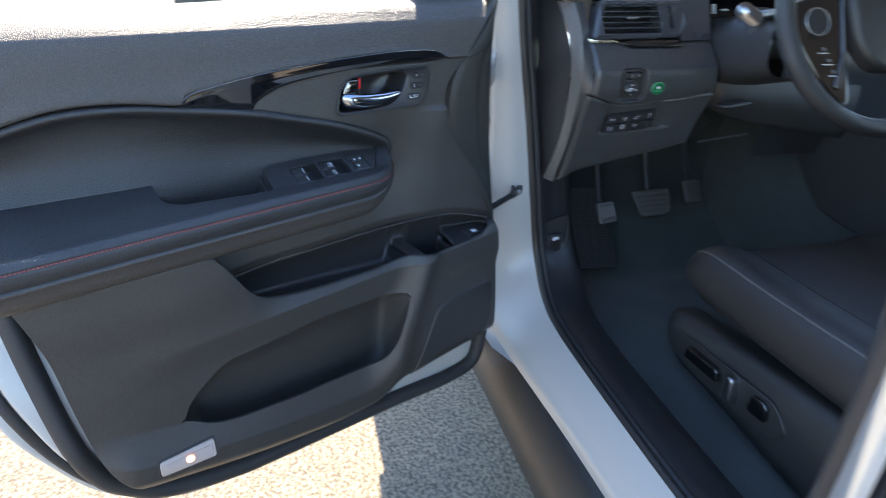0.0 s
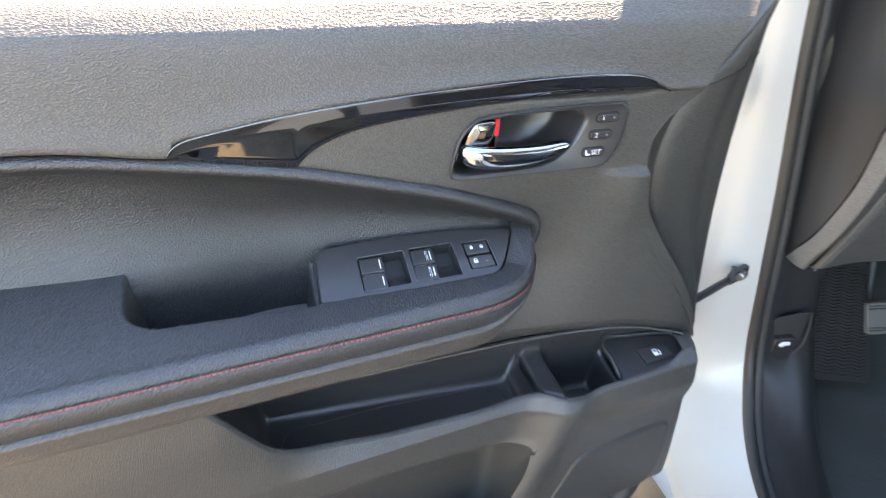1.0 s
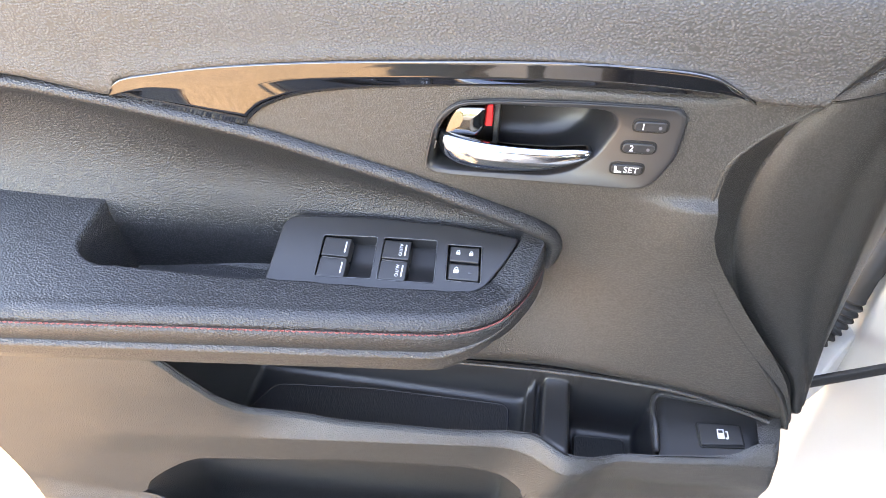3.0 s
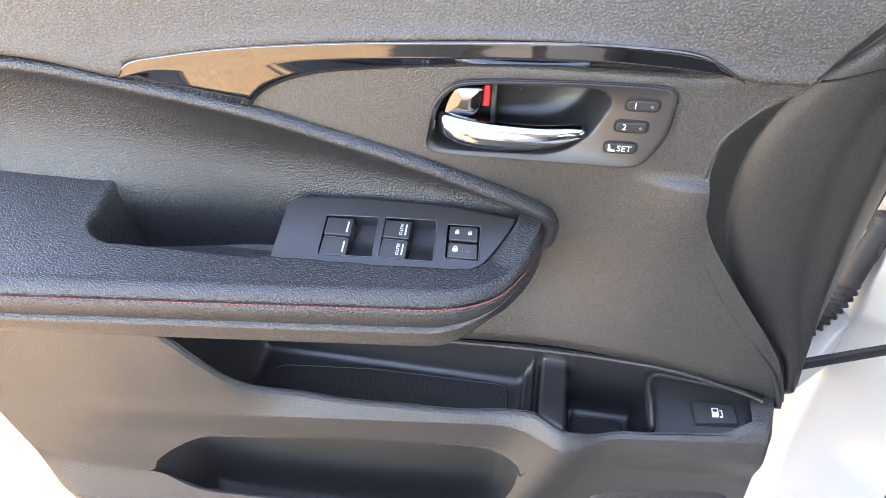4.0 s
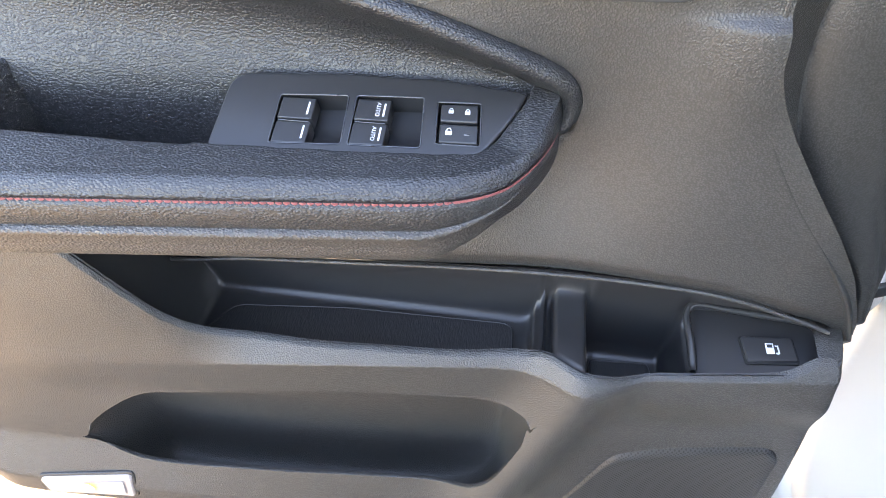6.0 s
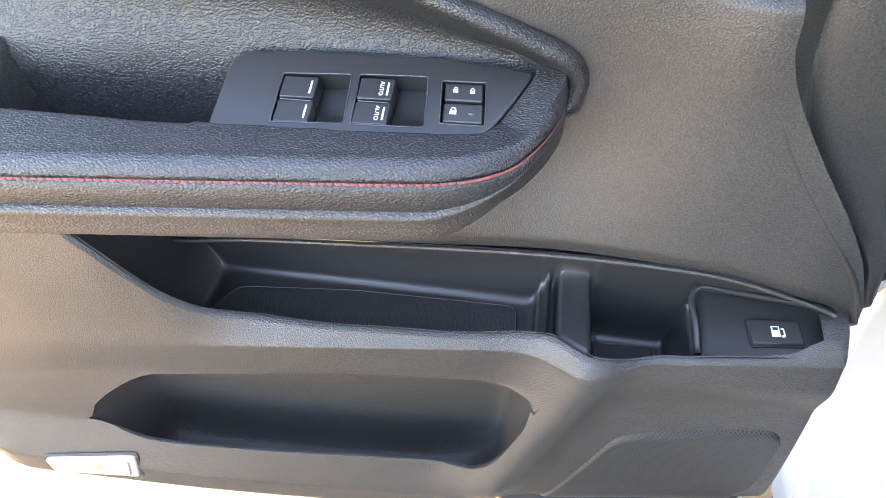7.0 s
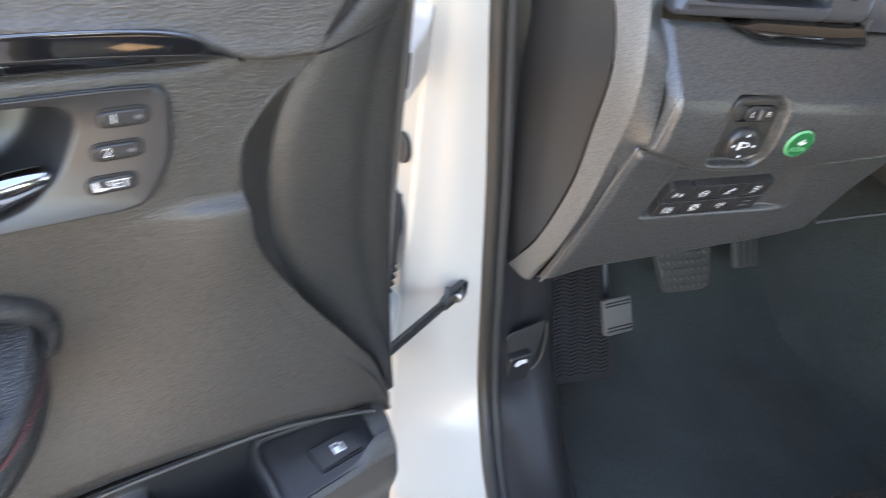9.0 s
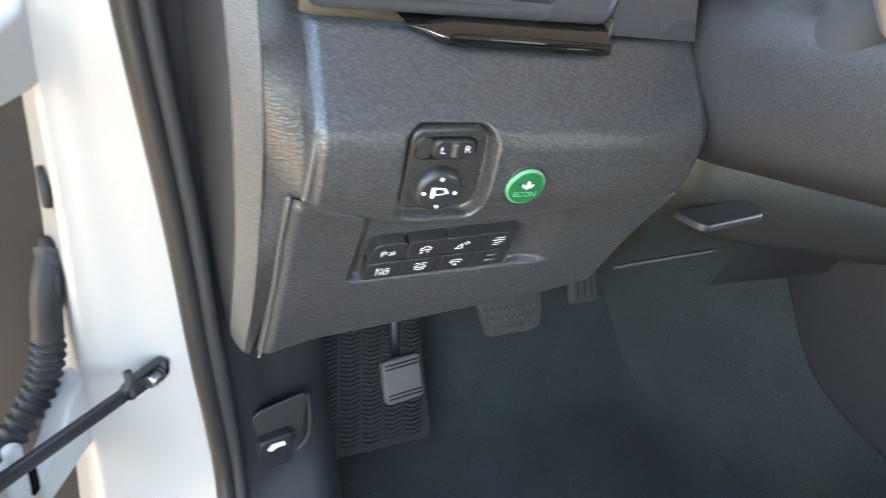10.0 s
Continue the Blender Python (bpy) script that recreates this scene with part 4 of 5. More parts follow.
sheet("gloss_lip", 60, 6, cat_lip, M["gloss"], dash, label="gloss black trim lip under the vent")
box("lip_end", (0.0025, 0.03, 0.024), 0.0008, pose(0.3205, -0.118, 1.265), M["plastic"], dash)
sheet("upper_dash", 30, 10, lambda i, j: (mix(0.322, 0.40, i / 30), -0.132 + 0.035 * (j / 10), mix(1.2665, 1.352, j / 10)), M["satin"], dash, label="smooth upper dash face")
sheet("dash_top", 30, 20, lambda i, j: (mix(0.03, 1.55, i / 30), mix(-0.085, 0.80, j / 20), 1.352 + 0.025 * math.sin(min(1, j / 8) * 1.57) - 0.2 * (j / 20) ** 3), M["pad"], dash, label="soft dash top")
sheet("dash_body", 20, 8, lambda i, j: (mix(0.64, 1.55, i / 20), -0.11 + 0.10 * abs(j / 8 - 0.6), mix(0.95, 1.352, j / 8)), M["smooth"], dash, label="dash body towards the passenger side")

# instrument cluster
cl = thing("instrument_cluster", "dark instrument cluster with small lit readings", "instrument cluster")
box("hood", (0.30, 0.10, 0.012), 0.005, pose(0.52, -0.07, 1.41), M["smooth"], cl)
box("screen", (0.27, 0.006, 0.15), 0.004, pose(0.52, -0.035, 1.325, -18), M["screen"], cl)
for dx, dz, wx, wz, mm in ((-0.085, -0.055, 0.045, 0.004, "ink"), (-0.04, -0.056, 0.025, 0.005, "ink"), (-0.065, 0.002, 0.011, 0.022, "ink"), (-0.035, 0.0, 0.02, 0.004, "ink"), (-0.112, -0.03, 0.006, 0.006, "redflag")):
    box("reading", (wx, 0.001, wz), 0.0, pose(0.52 + dx, -0.041 + 0.31 * dz, 1.325 + dz, -18), M[mm], cl)

# steering column
col = thing("steering_column", "dark grey steering column shroud with tilt lever", "steering column")


def shroud(i, j):
    t, a = i / 30, math.pi * (0.5 + j / 20 * 1.0)
    y = mix(-0.30, 0.0, t)
    rx, rz = mix(0.120, 0.150, t), mix(0.070, 0.090, t)
    return (0.545 + rx * math.copysign(abs(math.cos(a)) ** 0.55, math.cos(a)), y, 1.245 - 0.06 * (t - 0.48) + rz * math.copysign(abs(math.sin(a)) ** 0.6, math.sin(a)))


sheet("upper_shroud", 30, 20, shroud, M["shroud"], col, label="dark grey upper shroud")
shr_top = fn((0.42, 1.170), (0.46, 1.167), (0.578, 1.161), (0.68, 1.150), (0.85, 1.14))
shr_low = fn((0.42, 1.125), (0.47, 1.090), (0.543, 1.067), (0.65, 1.045), (0.78, 1.020), (0.85, 1.01))


def low_cover(i, j):
    x, t = mix(0.425, 0.85, i / 40), j / 16
    zt, zl = shr_top(x), shr_low(x)
    if j <= 10:
        f = j / 10
        return (x, mix(-0.140, -0.118, f) - 0.012 * math.sin(f * math.pi) + 0.02 * (1 - step(0.425, 0.46, x)), mix(zt + 0.012, zl, f))
    return (x, -0.118 + 0.05 * (j - 10), zl + 0.004 * (j - 10))


sheet("lower_shroud", 40, 16, low_cover, M["dark"], col, label="dark lower column cover")
tube("cover_ledge", [(0.462, -0.065, 1.003), (0.53, -0.068, 1.012), (0.600, -0.07, 1.019)], 0.0026, M["shroud"], dash, sides=8)
plate("tilt_lever", rounded([(0.436, -0.140), (0.448, -0.172), (0.520, -0.168), (0.515, -0.140)], 0.008), 0.007, 0.003, lambda a, b, c: Vector((a, b, 1.113 + 0.1 * (a - 0.43) + c)), M["smooth"], col, label="dark tilt lever")
tube("stalk_base", [(0.458, -0.214, 1.276), (0.436, -0.240, 1.330)], 0.030, M["rubber"], col, n=1, sides=24)
tube("stalk_ring", [(0.4592, -0.2125, 1.273), (0.4575, -0.2148, 1.2775)], 0.0312, M["satin_metal"], col, n=1, sides=24)
tube("stalk", [(0.48, -0.235, 1.335), (0.36, -0.31, 1.335), (0.335, -0.32, 1.345)], 0.010, M["smooth"], col, sides=16)
tube("stalk_knob", [(0.37, -0.305, 1.331), (0.325, -0.325, 1.349)], 0.016, M["satin_metal"], col, n=1, sides=20)

# steering wheel
WH = Matrix.Translation((0.475, -0.50, 1.345)) @ Euler((radians(66), 0, 0)).to_matrix().to_4x4()
wheel = thing("steering_wheel", "black leather steering wheel with gloss spokes", "steering wheel", WH)
rv, rf = [], []
for i in range(72):
    a = 2 * math.pi * i / 72
    for k in range(14):
        b = 2 * math.pi * k / 14
        r = 0.193 + 0.0165 * math.cos(b)
        rv.append((r * math.cos(a), r * math.sin(a), 0.0175 * math.sin(b)))
        rf.append((i * 14 + k, ((i + 1) % 72) * 14 + k, ((i + 1) % 72) * 14 + (k + 1) % 14, i * 14 + (k + 1) % 14))
mesh("rim", rv, rf, M["leather"], wheel, True, "black leather rim")
idt = lambda a, b, c: Vector((a, b, c))
plate("hub", rounded([(-0.085, 0.045), (0.085, 0.045), (0.075, -0.05), (0.04, -0.095), (-0.04, -0.095), (-0.075, -0.05)], 0.03), 0.035, 0.012, idt, M["dark"], wheel, 0.0, "soft black airbag cover", 0.008)
for s in (-1, 1):
    sp = plate("spoke", rounded([(s * 0.078, 0.05), (s * 0.185, 0.03), (s * 0.188, -0.03), (s * 0.15, -0.10), (s * 0.105, -0.155), (s * 0.085, -0.15), (s * 0.085, -0.05)], 0.012), 0.014, 0.005, idt, M["gloss"], wheel, -0.006, "gloss black spoke")
    disc("button_pad", 0.024, 0.018, Matrix.Translation((s * 0.143, -0.006, 0)), M["smooth"], sp)
    tube("pad_ring", [(s * 0.143 + 0.0235 * math.cos(k * 0.5236), -0.006 + 0.0235 * math.sin(k * 0.5236), 0.0175) for k in range(13)], 0.0010, M["satin_metal"], sp, n=3, sides=6)
    for k in range(3):
        box("button_mark", (0.022, 0.0015, 0.0006), 0.0, pose(s * (0.134 - 0.009 * k), -0.060 - 0.020 * k, 0.0146), M["ink"], sp)
        box("button_mark", (0.007, 0.006, 0.0006), 0.0, pose(s * (0.132 - 0.009 * k), -0.053 - 0.020 * k, 0.0146), M["greyink"], sp)
    plate("spoke_strip", rounded([(s * 0.083, 0.05), (s * 0.090, 0.05), (s * 0.096, -0.06), (s * 0.118, -0.12), (s * 0.111, -0.125), (s * 0.088, -0.06)], 0.003), 0.019, 0.002, idt, M["smoked"], wheel, 0.01, "smoked metal spoke strip")
plate("badge", rounded([(-0.022, 0.02), (0.022, 0.02), (0.015, -0.02), (-0.015, -0.02)], 0.006), 0.047, 0.002, idt, M["chrome"], wheel, 0.04, "plain chrome badge")

# pedals
pk = thing("parking_brake_pedal", "small grey rubber parking brake pedal", "pedal")
pm = Matrix.Translation((0.277, 0.030, 0.783)) @ Euler((radians(62), radians(-3), radians(8))).to_matrix().to_4x4()
plate("pad", rounded([(-0.026, -0.029), (0.026, -0.029), (0.026, 0.029), (-0.026, 0.029)], 0.007), 0.010, 0.003, lambda a, b, c: pm @ Vector((a, b, c)), M["pedal"], pk)
for b in (-0.022, -0.017, 0.017, 0.022):
    box("rib", (0.046, 0.0022, 0.003), 0.001, pm @ pose(0, b, 0.011), M["rubber"], pk)
tube("arm", [(0.279, 0.035, 0.78), (0.285, 0.09, 0.80), (0.29, 0.16, 0.93)], 0.007, M["steel"], pk)
br = thing("brake_pedal", "wide grey rubber brake pedal with raised studs", "pedal")
bmx = Matrix.Translation((0.528, 0.205, 0.725)) @ Euler((radians(58), 0, radians(4))).to_matrix().to_4x4()
plate("pad", rounded([(-0.066, 0.045), (0.066, 0.045), (0.060, -0.022), (0.045, -0.038), (-0.045, -0.038)], 0.010), 0.012, 0.003, lambda a, b, c: bmx @ Vector((a, b, c)), M["pedal"], br)
for i in range(8):
    for j in range(5):
        box("stud", (0.009, 0.009, 0.004), 0.002, bmx @ pose(-0.049 + 0.014 * i, -0.027 + 0.0155 * j, 0.0125, 0, 0, 45), M["pedal"], br)
tube("arm", [(0.53, 0.22, 0.72), (0.53, 0.28, 0.85), (0.53, 0.30, 1.0)], 0.010, M["steel"], br)
ac = thing("accelerator_pedal", "narrow black accelerator pedal", "pedal")
amx = Matrix.Translation((0.688, 0.225, 0.725)) @ Euler((radians(60), 0, radians(4))).to_matrix().to_4x4()
plate("pad", rounded([(-0.030, -0.012), (0.028, -0.012), (0.028, 0.06), (-0.030, 0.06)], 0.006), 0.010, 0.003, lambda a, b, c: amx @ Vector((a, b, c)), M["pedal"], ac)
for k in range(3):
    box("rib", (0.003, 0.060, 0.003), 0.001, amx @ pose(-0.015 + 0.015 * k, 0.024, 0.011), M["rubber"], ac)
tube("arm", [(0.69, 0.24, 0.74), (0.69, 0.32, 0.86), (0.69, 0.34, 1.0)], 0.009, M["steel"], ac)
# footrest
fr = thing("footrest", "ribbed black rubber footrest in the carpet", "footrest")
dead_o, dead_x = Vector((0.174, 0.075, 0.590)), Vector((0.205, 0.036, -0.035))
dead_y = Vector((0.02, 0.14, 0.175))
dead_n = dead_x.cross(dead_y).normalized()
dat2 = lambda a, b, c: dead_o + dead_x * a + dead_y * b + dead_n * c
plate("pad", rounded([(0, 0), (1, 0.02), (0.85, 1.15), (0.3, 1.15), (-0.05, 0.62)], 0.05), 0.012, 0.003, dat2, M["rubber"], fr)
zv, zf = [], []
for cidx in range(5):
    for ridx in range(34):
        a, b = 0.13 + 0.175 * cidx, 0.05 + 0.030 * ridx
        if b > 0.62 + 1.6 * (a + 0.05) or a > 0.97 - 0.13 * b:
            continue
        for sgn in (-1, 1):
            c0 = len(zv)
            for da, db, hh in ((0, 0, 0.012), (0, 0.016, 0.012), (sgn * 0.075, 0.034, 0.012), (sgn * 0.075, 0.018, 0.012), (0, 0.008, 0.0140), (sgn * 0.075, 0.026, 0.0140)):
                zv.append(dat2(a + da, b + db, hh))
            zf += [(c0, c0 + 4, c0 + 5, c0 + 3), (c0 + 4, c0 + 1, c0 + 2, c0 + 5)]
tagged(mesh("chevron_ribs", zv, zf, M["rubber"], fr, False, "raised chevron ribs"), kind="stuff")

# centre console side
con = thing("centre_console", "black centre console side with a moulded seam", "centre console")
con_seam = fn((-0.6, 0.80), (-0.232, 0.792), (-0.172, 0.797), (-0.102, 0.815), (-0.04, 0.868), (0.003, 0.92), (0.04, 1.0))


def con_low(i, j):
    y = mix(-0.9, 0.35, i / 60)
    z = mix(0.50, con_seam(min(y, 0.04)), j / 20)
    return (0.86 - 0.05 * math.sin(j / 20 * math.pi) * step(-0.1, 0.2, y) - 0.02 * (1 - j / 20), y, z)


sheet("side_carpet", 60, 20, con_low, M["carpet"], con, label="carpeted tunnel side")
sheet("side_panel", 60, 20, lambda i, j: (0.852 + 0.01 * (j / 20) - 0.006 * math.sin(j / 20 * math.pi), mix(-0.9, 0.04, i / 60), mix(con_seam(mix(-0.9, 0.04, i / 60)), 1.05, j / 20)), M["shroud"], con, label="black grained console side panel")
tube("seam", [(0.849, y, con_seam(y)) for y in (-0.6, -0.45, -0.3, -0.232, -0.2, -0.172, -0.135, -0.102, -0.07, -0.04, -0.015, 0.003, 0.025, 0.04)], 0.0016, M["rubber"], con, n=4, sides=6)
sheet("console_top", 10, 10, lambda i, j: (mix(0.862, 1.15, i / 10), mix(-0.9, 0.04, j / 10), 1.05), M["smooth"], con)

# seat
seat = thing("driver_seat", "black leather driver's seat with a powered base", "car seat")


def cushion(i, j):
    t, v = i / 50, j / 40
    y = mix(-0.335, -1.05, t)
    prof = spline([(0.300, 0.745), (0.283, 0.772), (0.283, 0.82), (0.300, 0.856), (0.335, 0.868), (0.385, 0.856), (0.43, 0.842), (0.56, 0.838), (0.69, 0.842), (0.735, 0.856), (0.785, 0.868), (0.82, 0.856), (0.837, 0.82), (0.83, 0.745)], 4)
    q = prof[int(round(v * (len(prof) - 1)))]
    d = min(1, t / 0.14)
    r = math.sqrt(max(0, 1 - (1 - d) ** 2))
    z = mix(0.775, q[1], 0.25 + 0.75 * r) + 0.012 * step(0.3, 1, t)
    x = 0.56 + (q[0] - 0.56) * (0.93 + 0.07 * r)
    return (x, y + 0.02 * (1 - abs(x - 0.56) / 0.28), z)


sheet("cushion", 50, 52, lambda i, j: cushion(i, j * 40 / 52), M["leather"], seat, label="black leather cushion with side bolsters")
sheet("cushion_front", 12, 52, lambda i, j: Vector(cushion(0, j * 40 / 52)).lerp(Vector((0.56 + (cushion(0, j * 40 / 52)[0] - 0.56) * 0.9, -0.36, 0.74)), i / 12), M["leather"], seat)
tube("piping", [Vector(cushion(i, 9.4)) + Vector((-0.001, 0, 0.001)) for i in range(0, 51, 2)], 0.0022, M["strip"], seat, n=2, sides=6, label="stitched piping")


tube("insert_seam", [Vector(cushion(i, 17.5)) + Vector((0, 0, 0.0004)) for i in range(2, 51, 2)], 0.0020, M["seal"], seat, n=2, sides=6, label="sewn seam beside the centre panel")


def side_trim(i, j):
    t = i / 40
    y = mix(-0.285, -1.05, t)
    top = mix(0.665, 0.735, min(1, t * 1.3))
    bot = mix(0.56, 0.50, t)
    d = math.sqrt(max(0.0, 1 - (1 - min(1, t / 0.10)) ** 2))
    prof = [(0.36, 1.0), (0.325, 1.0), (0.305, 0.97), (0.295, 0.88), (0.285, 0.72), (0.283, 0.5), (0.288, 0.25), (0.30, 0.05), (0.33, 0.0)]
    x, f = prof[j]
    return (mix(0.37, x, 0.35 + 0.65 * d), y, mix(bot, top, mix(0.5, f, 0.5 + 0.5 * d)))


sheet("side_trim", 40, 8, side_trim, M["dark"], seat, label="black plastic seat side trim")
sat = lambda a, b, c: Vector((0.2835 - c, a, b + 0.08 * (-a - 0.45)))
plate("switch_bezel", rounded([(-0.375, 0.60), (-0.40, 0.655), (-0.70, 0.655), (-0.745, 0.61), (-0.71, 0.575), (-0.45, 0.575)], 0.02), 0.003, 0.002, sat, M["dark"], seat)
plate("seat_switch", rounded([(-0.43, 0.610), (-0.435, 0.640), (-0.545, 0.640), (-0.55, 0.610)], 0.008), 0.018, 0.005, sat, M["gloss"], seat, label="long seat slide switch")
plate("recliner_switch", rounded([(-0.575, 0.595), (-0.58, 0.65), (-0.60, 0.65), (-0.605, 0.595)], 0.008), 0.022, 0.006, sat, M["satin_metal"], seat, label="upright recline switch")
plate("lumbar_switch", rounded([(-0.64, 0.605), (-0.645, 0.645), (-0.69, 0.645), (-0.695, 0.605)], 0.012), 0.012, 0.004, sat, M["gloss"], seat, label="lumbar switch")
box("seat_rail", (0.05, 0.75, 0.04), 0.008, pose(0.36, -0.70, 0.53), M["steel"], seat)
sheet("seat_back", 20, 20, lambda i, j: (mix(0.29, 0.83, i / 20), -1.0 - 0.25 * j / 20 - 0.03 * math.cos(i / 20 * math.pi * 2), mix(0.82, 1.45, j / 20)), M["leather"], seat, label="black leather backrest")

# ---- door controls ----
def wz_at(a, b, h):
    return Vector((-a, base_w(-a, b) + h, b))


# handle surround and recess
def ray_out(poly, c, ang):
    d, best = Vector((math.cos(ang), math.sin(ang))), 0
    for a, b in zip(poly, poly[1:] + poly[:1]):
        a, b = Vector(a[:2]), Vector(b[:2])
        e = b - a
        den = d.x * e.y - d.y * e.x
        if abs(den) < 1e-12:
            continue
        s = ((a - c).x * e.y - (a - c).y * e.x) / den
        t = ((a - c).x * d.y - (a - c).y * d.x) / den
        if s > 0 and -1e-6 <= t <= 1 + 1e-6:
            best = max(best, s)
    return c + d * best


dish = rounded([(0.566, 1.216), (0.549, 1.2345), (0.518, 1.2385), (0.455, 1.2405), (0.434, 1.2405), (0.4245, 1.230), (0.437, 1.203), (0.455, 1.1855), (0.475, 1.1785), (0.56, 1.1755), (0.573, 1.178)], 0.008)
bc, nb = Vector((0.50, 1.208)), 120
bv, bf = [], []
for k, (kind, sc, w) in enumerate((("o", 1.0, 0.138), ("o", 1.012, 0.1465), ("o", 1.0, 0.1478), ("o", 0.975, 0.1470), ("d", 1.03, 0.1468), ("d", 1.0, 0.1455), ("d", 0.97, 0.140), ("d", 0.94, 0.120), ("d", 0.89, 0.100), ("d", 0.78, 0.090), ("d", 0.3, 0.088), ("d", 0.01, 0.088))):
    for i in range(nb):
        p = ray_out(bezel_out if kind == "o" else dish, bc, 2 * math.pi * i / nb)
        q = bc + (p - bc) * sc
        bv.append((q.x, w, q.y))
    if k:
        for i in range(nb):
            j = (i + 1) % nb
            bf.append(((k - 1) * nb + i, (k - 1) * nb + j, k * nb + j, k * nb + i))
handle = mesh("handle_surround", bv, bf, M["smooth"], door, True, "satin black handle surround with a deep recess")
tube("surround_gap", [(q.x, 0.1445, q.y) for q in bezel_out] + [(bezel_out[0].x, 0.1445, bezel_out[0].y)], 0.0011, M["rubber"], handle, n=1, sides=6)


def lever(i, j):
    u = mix(0.5675, 0.4415, i / 60)
    zc = fn((0.44, 1.2025), (0.455, 1.199), (0.48, 1.1945), (0.52, 1.1935), (0.55, 1.1965), (0.568, 1.200))(u)
    hh = fn((0.44, 0.0035), (0.455, 0.0075), (0.48, 0.0105), (0.52, 0.0125), (0.55, 0.0125), (0.568, 0.0105))(u)
    wc = fn((0.44, 0.1415), (0.47, 0.1455), (0.52, 0.1475), (0.55, 0.1455), (0.568, 0.136))(u)
    end = math.sqrt(max(0, 1 - max(0, (u - 0.558) / 0.0095) ** 2)) * math.sqrt(max(0, 1 - max(0, (0.447 - u) / 0.0055) ** 2))
    a = 2 * math.pi * j / 20
    return (u, wc + 0.0075 * math.cos(a) * end, zc + hh * math.copysign(abs(math.sin(a)) ** 0.8, math.sin(a)) * end)


sheet("pull_lever", 60, 20, lever, M["chrome"], handle, label="chrome inside door lever")
plate("lock_knob", rounded([(-0.562, 1.206), (-0.534, 1.2045), (-0.528, 1.216), (-0.527, 1.234), (-0.551, 1.233), (-0.558, 1.220)], 0.005), 0.1435, 0.004, dat, M["smoked"], handle, 0.115, "smoked chrome lock knob", 0.002)
plate("lock_flag", rounded([(-0.5285, 1.215), (-0.5225, 1.215), (-0.5225, 1.2335), (-0.527, 1.2335)], 0.001), 0.139, 0.001, dat, M["redflag"], handle, 0.12, "red unlocked flag")
plate("recess_rib", [(-0.5225, 1.182), (-0.519, 1.182), (-0.517, 1.236), (-0.5225, 1.236)], 0.130, 0.001, dat, M["dark"], handle, 0.105)
for (u, z), text in (((0.4030, 1.2305), "1"), ((0.4085, 1.2115), "2"), ((0.4140, 1.1920), "SET")):
    pill = rounded([(-u - 0.0137, z - 0.0059), (-u + 0.0137, z - 0.0054), (-u + 0.0137, z + 0.0062), (-u - 0.0137, z + 0.0057)], 0.0062, 6)
    plate("button_gap", pill, 0.1476, 0.0003, dat, M["mesh"], handle, 0.14)
    pill = rounded([(-u - 0.0120, z - 0.0042), (-u + 0.0120, z - 0.0037), (-u + 0.0120, z + 0.0045), (-u - 0.0120, z + 0.0040)], 0.0045, 6)
    btn = plate("memory_button", pill, 0.1492, 0.0010, dat, M["smooth"], handle, 0.14, "black seat memory button")
    face = Matrix(((-1, 0, 0, u), (0, 0, 1, 0.1494), (0, 1, 0, z), (0, 0, 0, 1)))
    if text == "SET":
        letters("print", text, 0.0075, face @ pose(0.0030, 0, 0), M["ink"], btn)
        plate("seat_icon", [(-u - 0.0095, z - 0.003), (-u - 0.004, z - 0.003), (-u - 0.004, z - 0.0015), (-u - 0.0075, z - 0.0010), (-u - 0.0085, z + 0.003), (-u - 0.010, z + 0.003)], 0.1494, 0.0001, dat, M["ink"], btn, 0.149)
    else:
        letters("print", text, 0.0075, face @ pose(-0.0055, 0, 0), M["ink"], btn)
        disc("lamp_dot", 0.0013, 0.0004, face @ pose(0.007, 0, -0.0002), M["greyink"], btn, n=12)

# window and lock switches on the armrest
SN = Vector((0, 0.45, 1)).normalized()


def sw_at(a, b, h):
    return Vector((a, b, 1.094 - 0.45 * (b - 0.125))) + SN * h


swp_out = rounded([(0.7205, 0.196), (0.7175, 0.134), (0.709, 0.1255), (0.640, 0.1205), (0.556, 0.1200), (0.4915, 0.1265), (0.504, 0.1515), (0.519, 0.175), (0.534, 0.1825), (0.605, 0.1885)], 0.006)
wins = [rounded([(0.675, 0.142), (0.6235, 0.139), (0.622, 0.178), (0.675, 0.181)], 0.0025), rounded([(0.6175, 0.1385), (0.5675, 0.1365), (0.5645, 0.176), (0.617, 0.178)], 0.0025),
        rounded([(0.557, 0.139), (0.5255, 0.138), (0.5225, 0.1715), (0.5545, 0.172)], 0.002)]
sw = holed("switch_panel", swp_out, wins, 0.0025, 0.0022, 0.018, sw_at, M["smooth"], M["smooth"], door, -0.06, "satin black window switch panel")


for o in wins:
    tube("window_edge", [sw_at(q.x, q.y, 0.0026) for q in o] + [sw_at(o[0].x, o[0].y, 0.0026)], 0.0006, M["satin"], sw, n=1, sides=6)


def plane_face(u, w, h, turn=0):
    """A pose on the switch plane: local x towards the hinges, y away from the cabin."""
    o = sw_at(u, w, h)
    ex, ey = Vector((-1, 0, 0)), Vector((0, -1, 0.45)).normalized()
    return Matrix.Translation(o) @ Matrix((ex, ey, SN)).transposed().to_4x4() @ pose(0, 0, 0, 0, 0, turn)


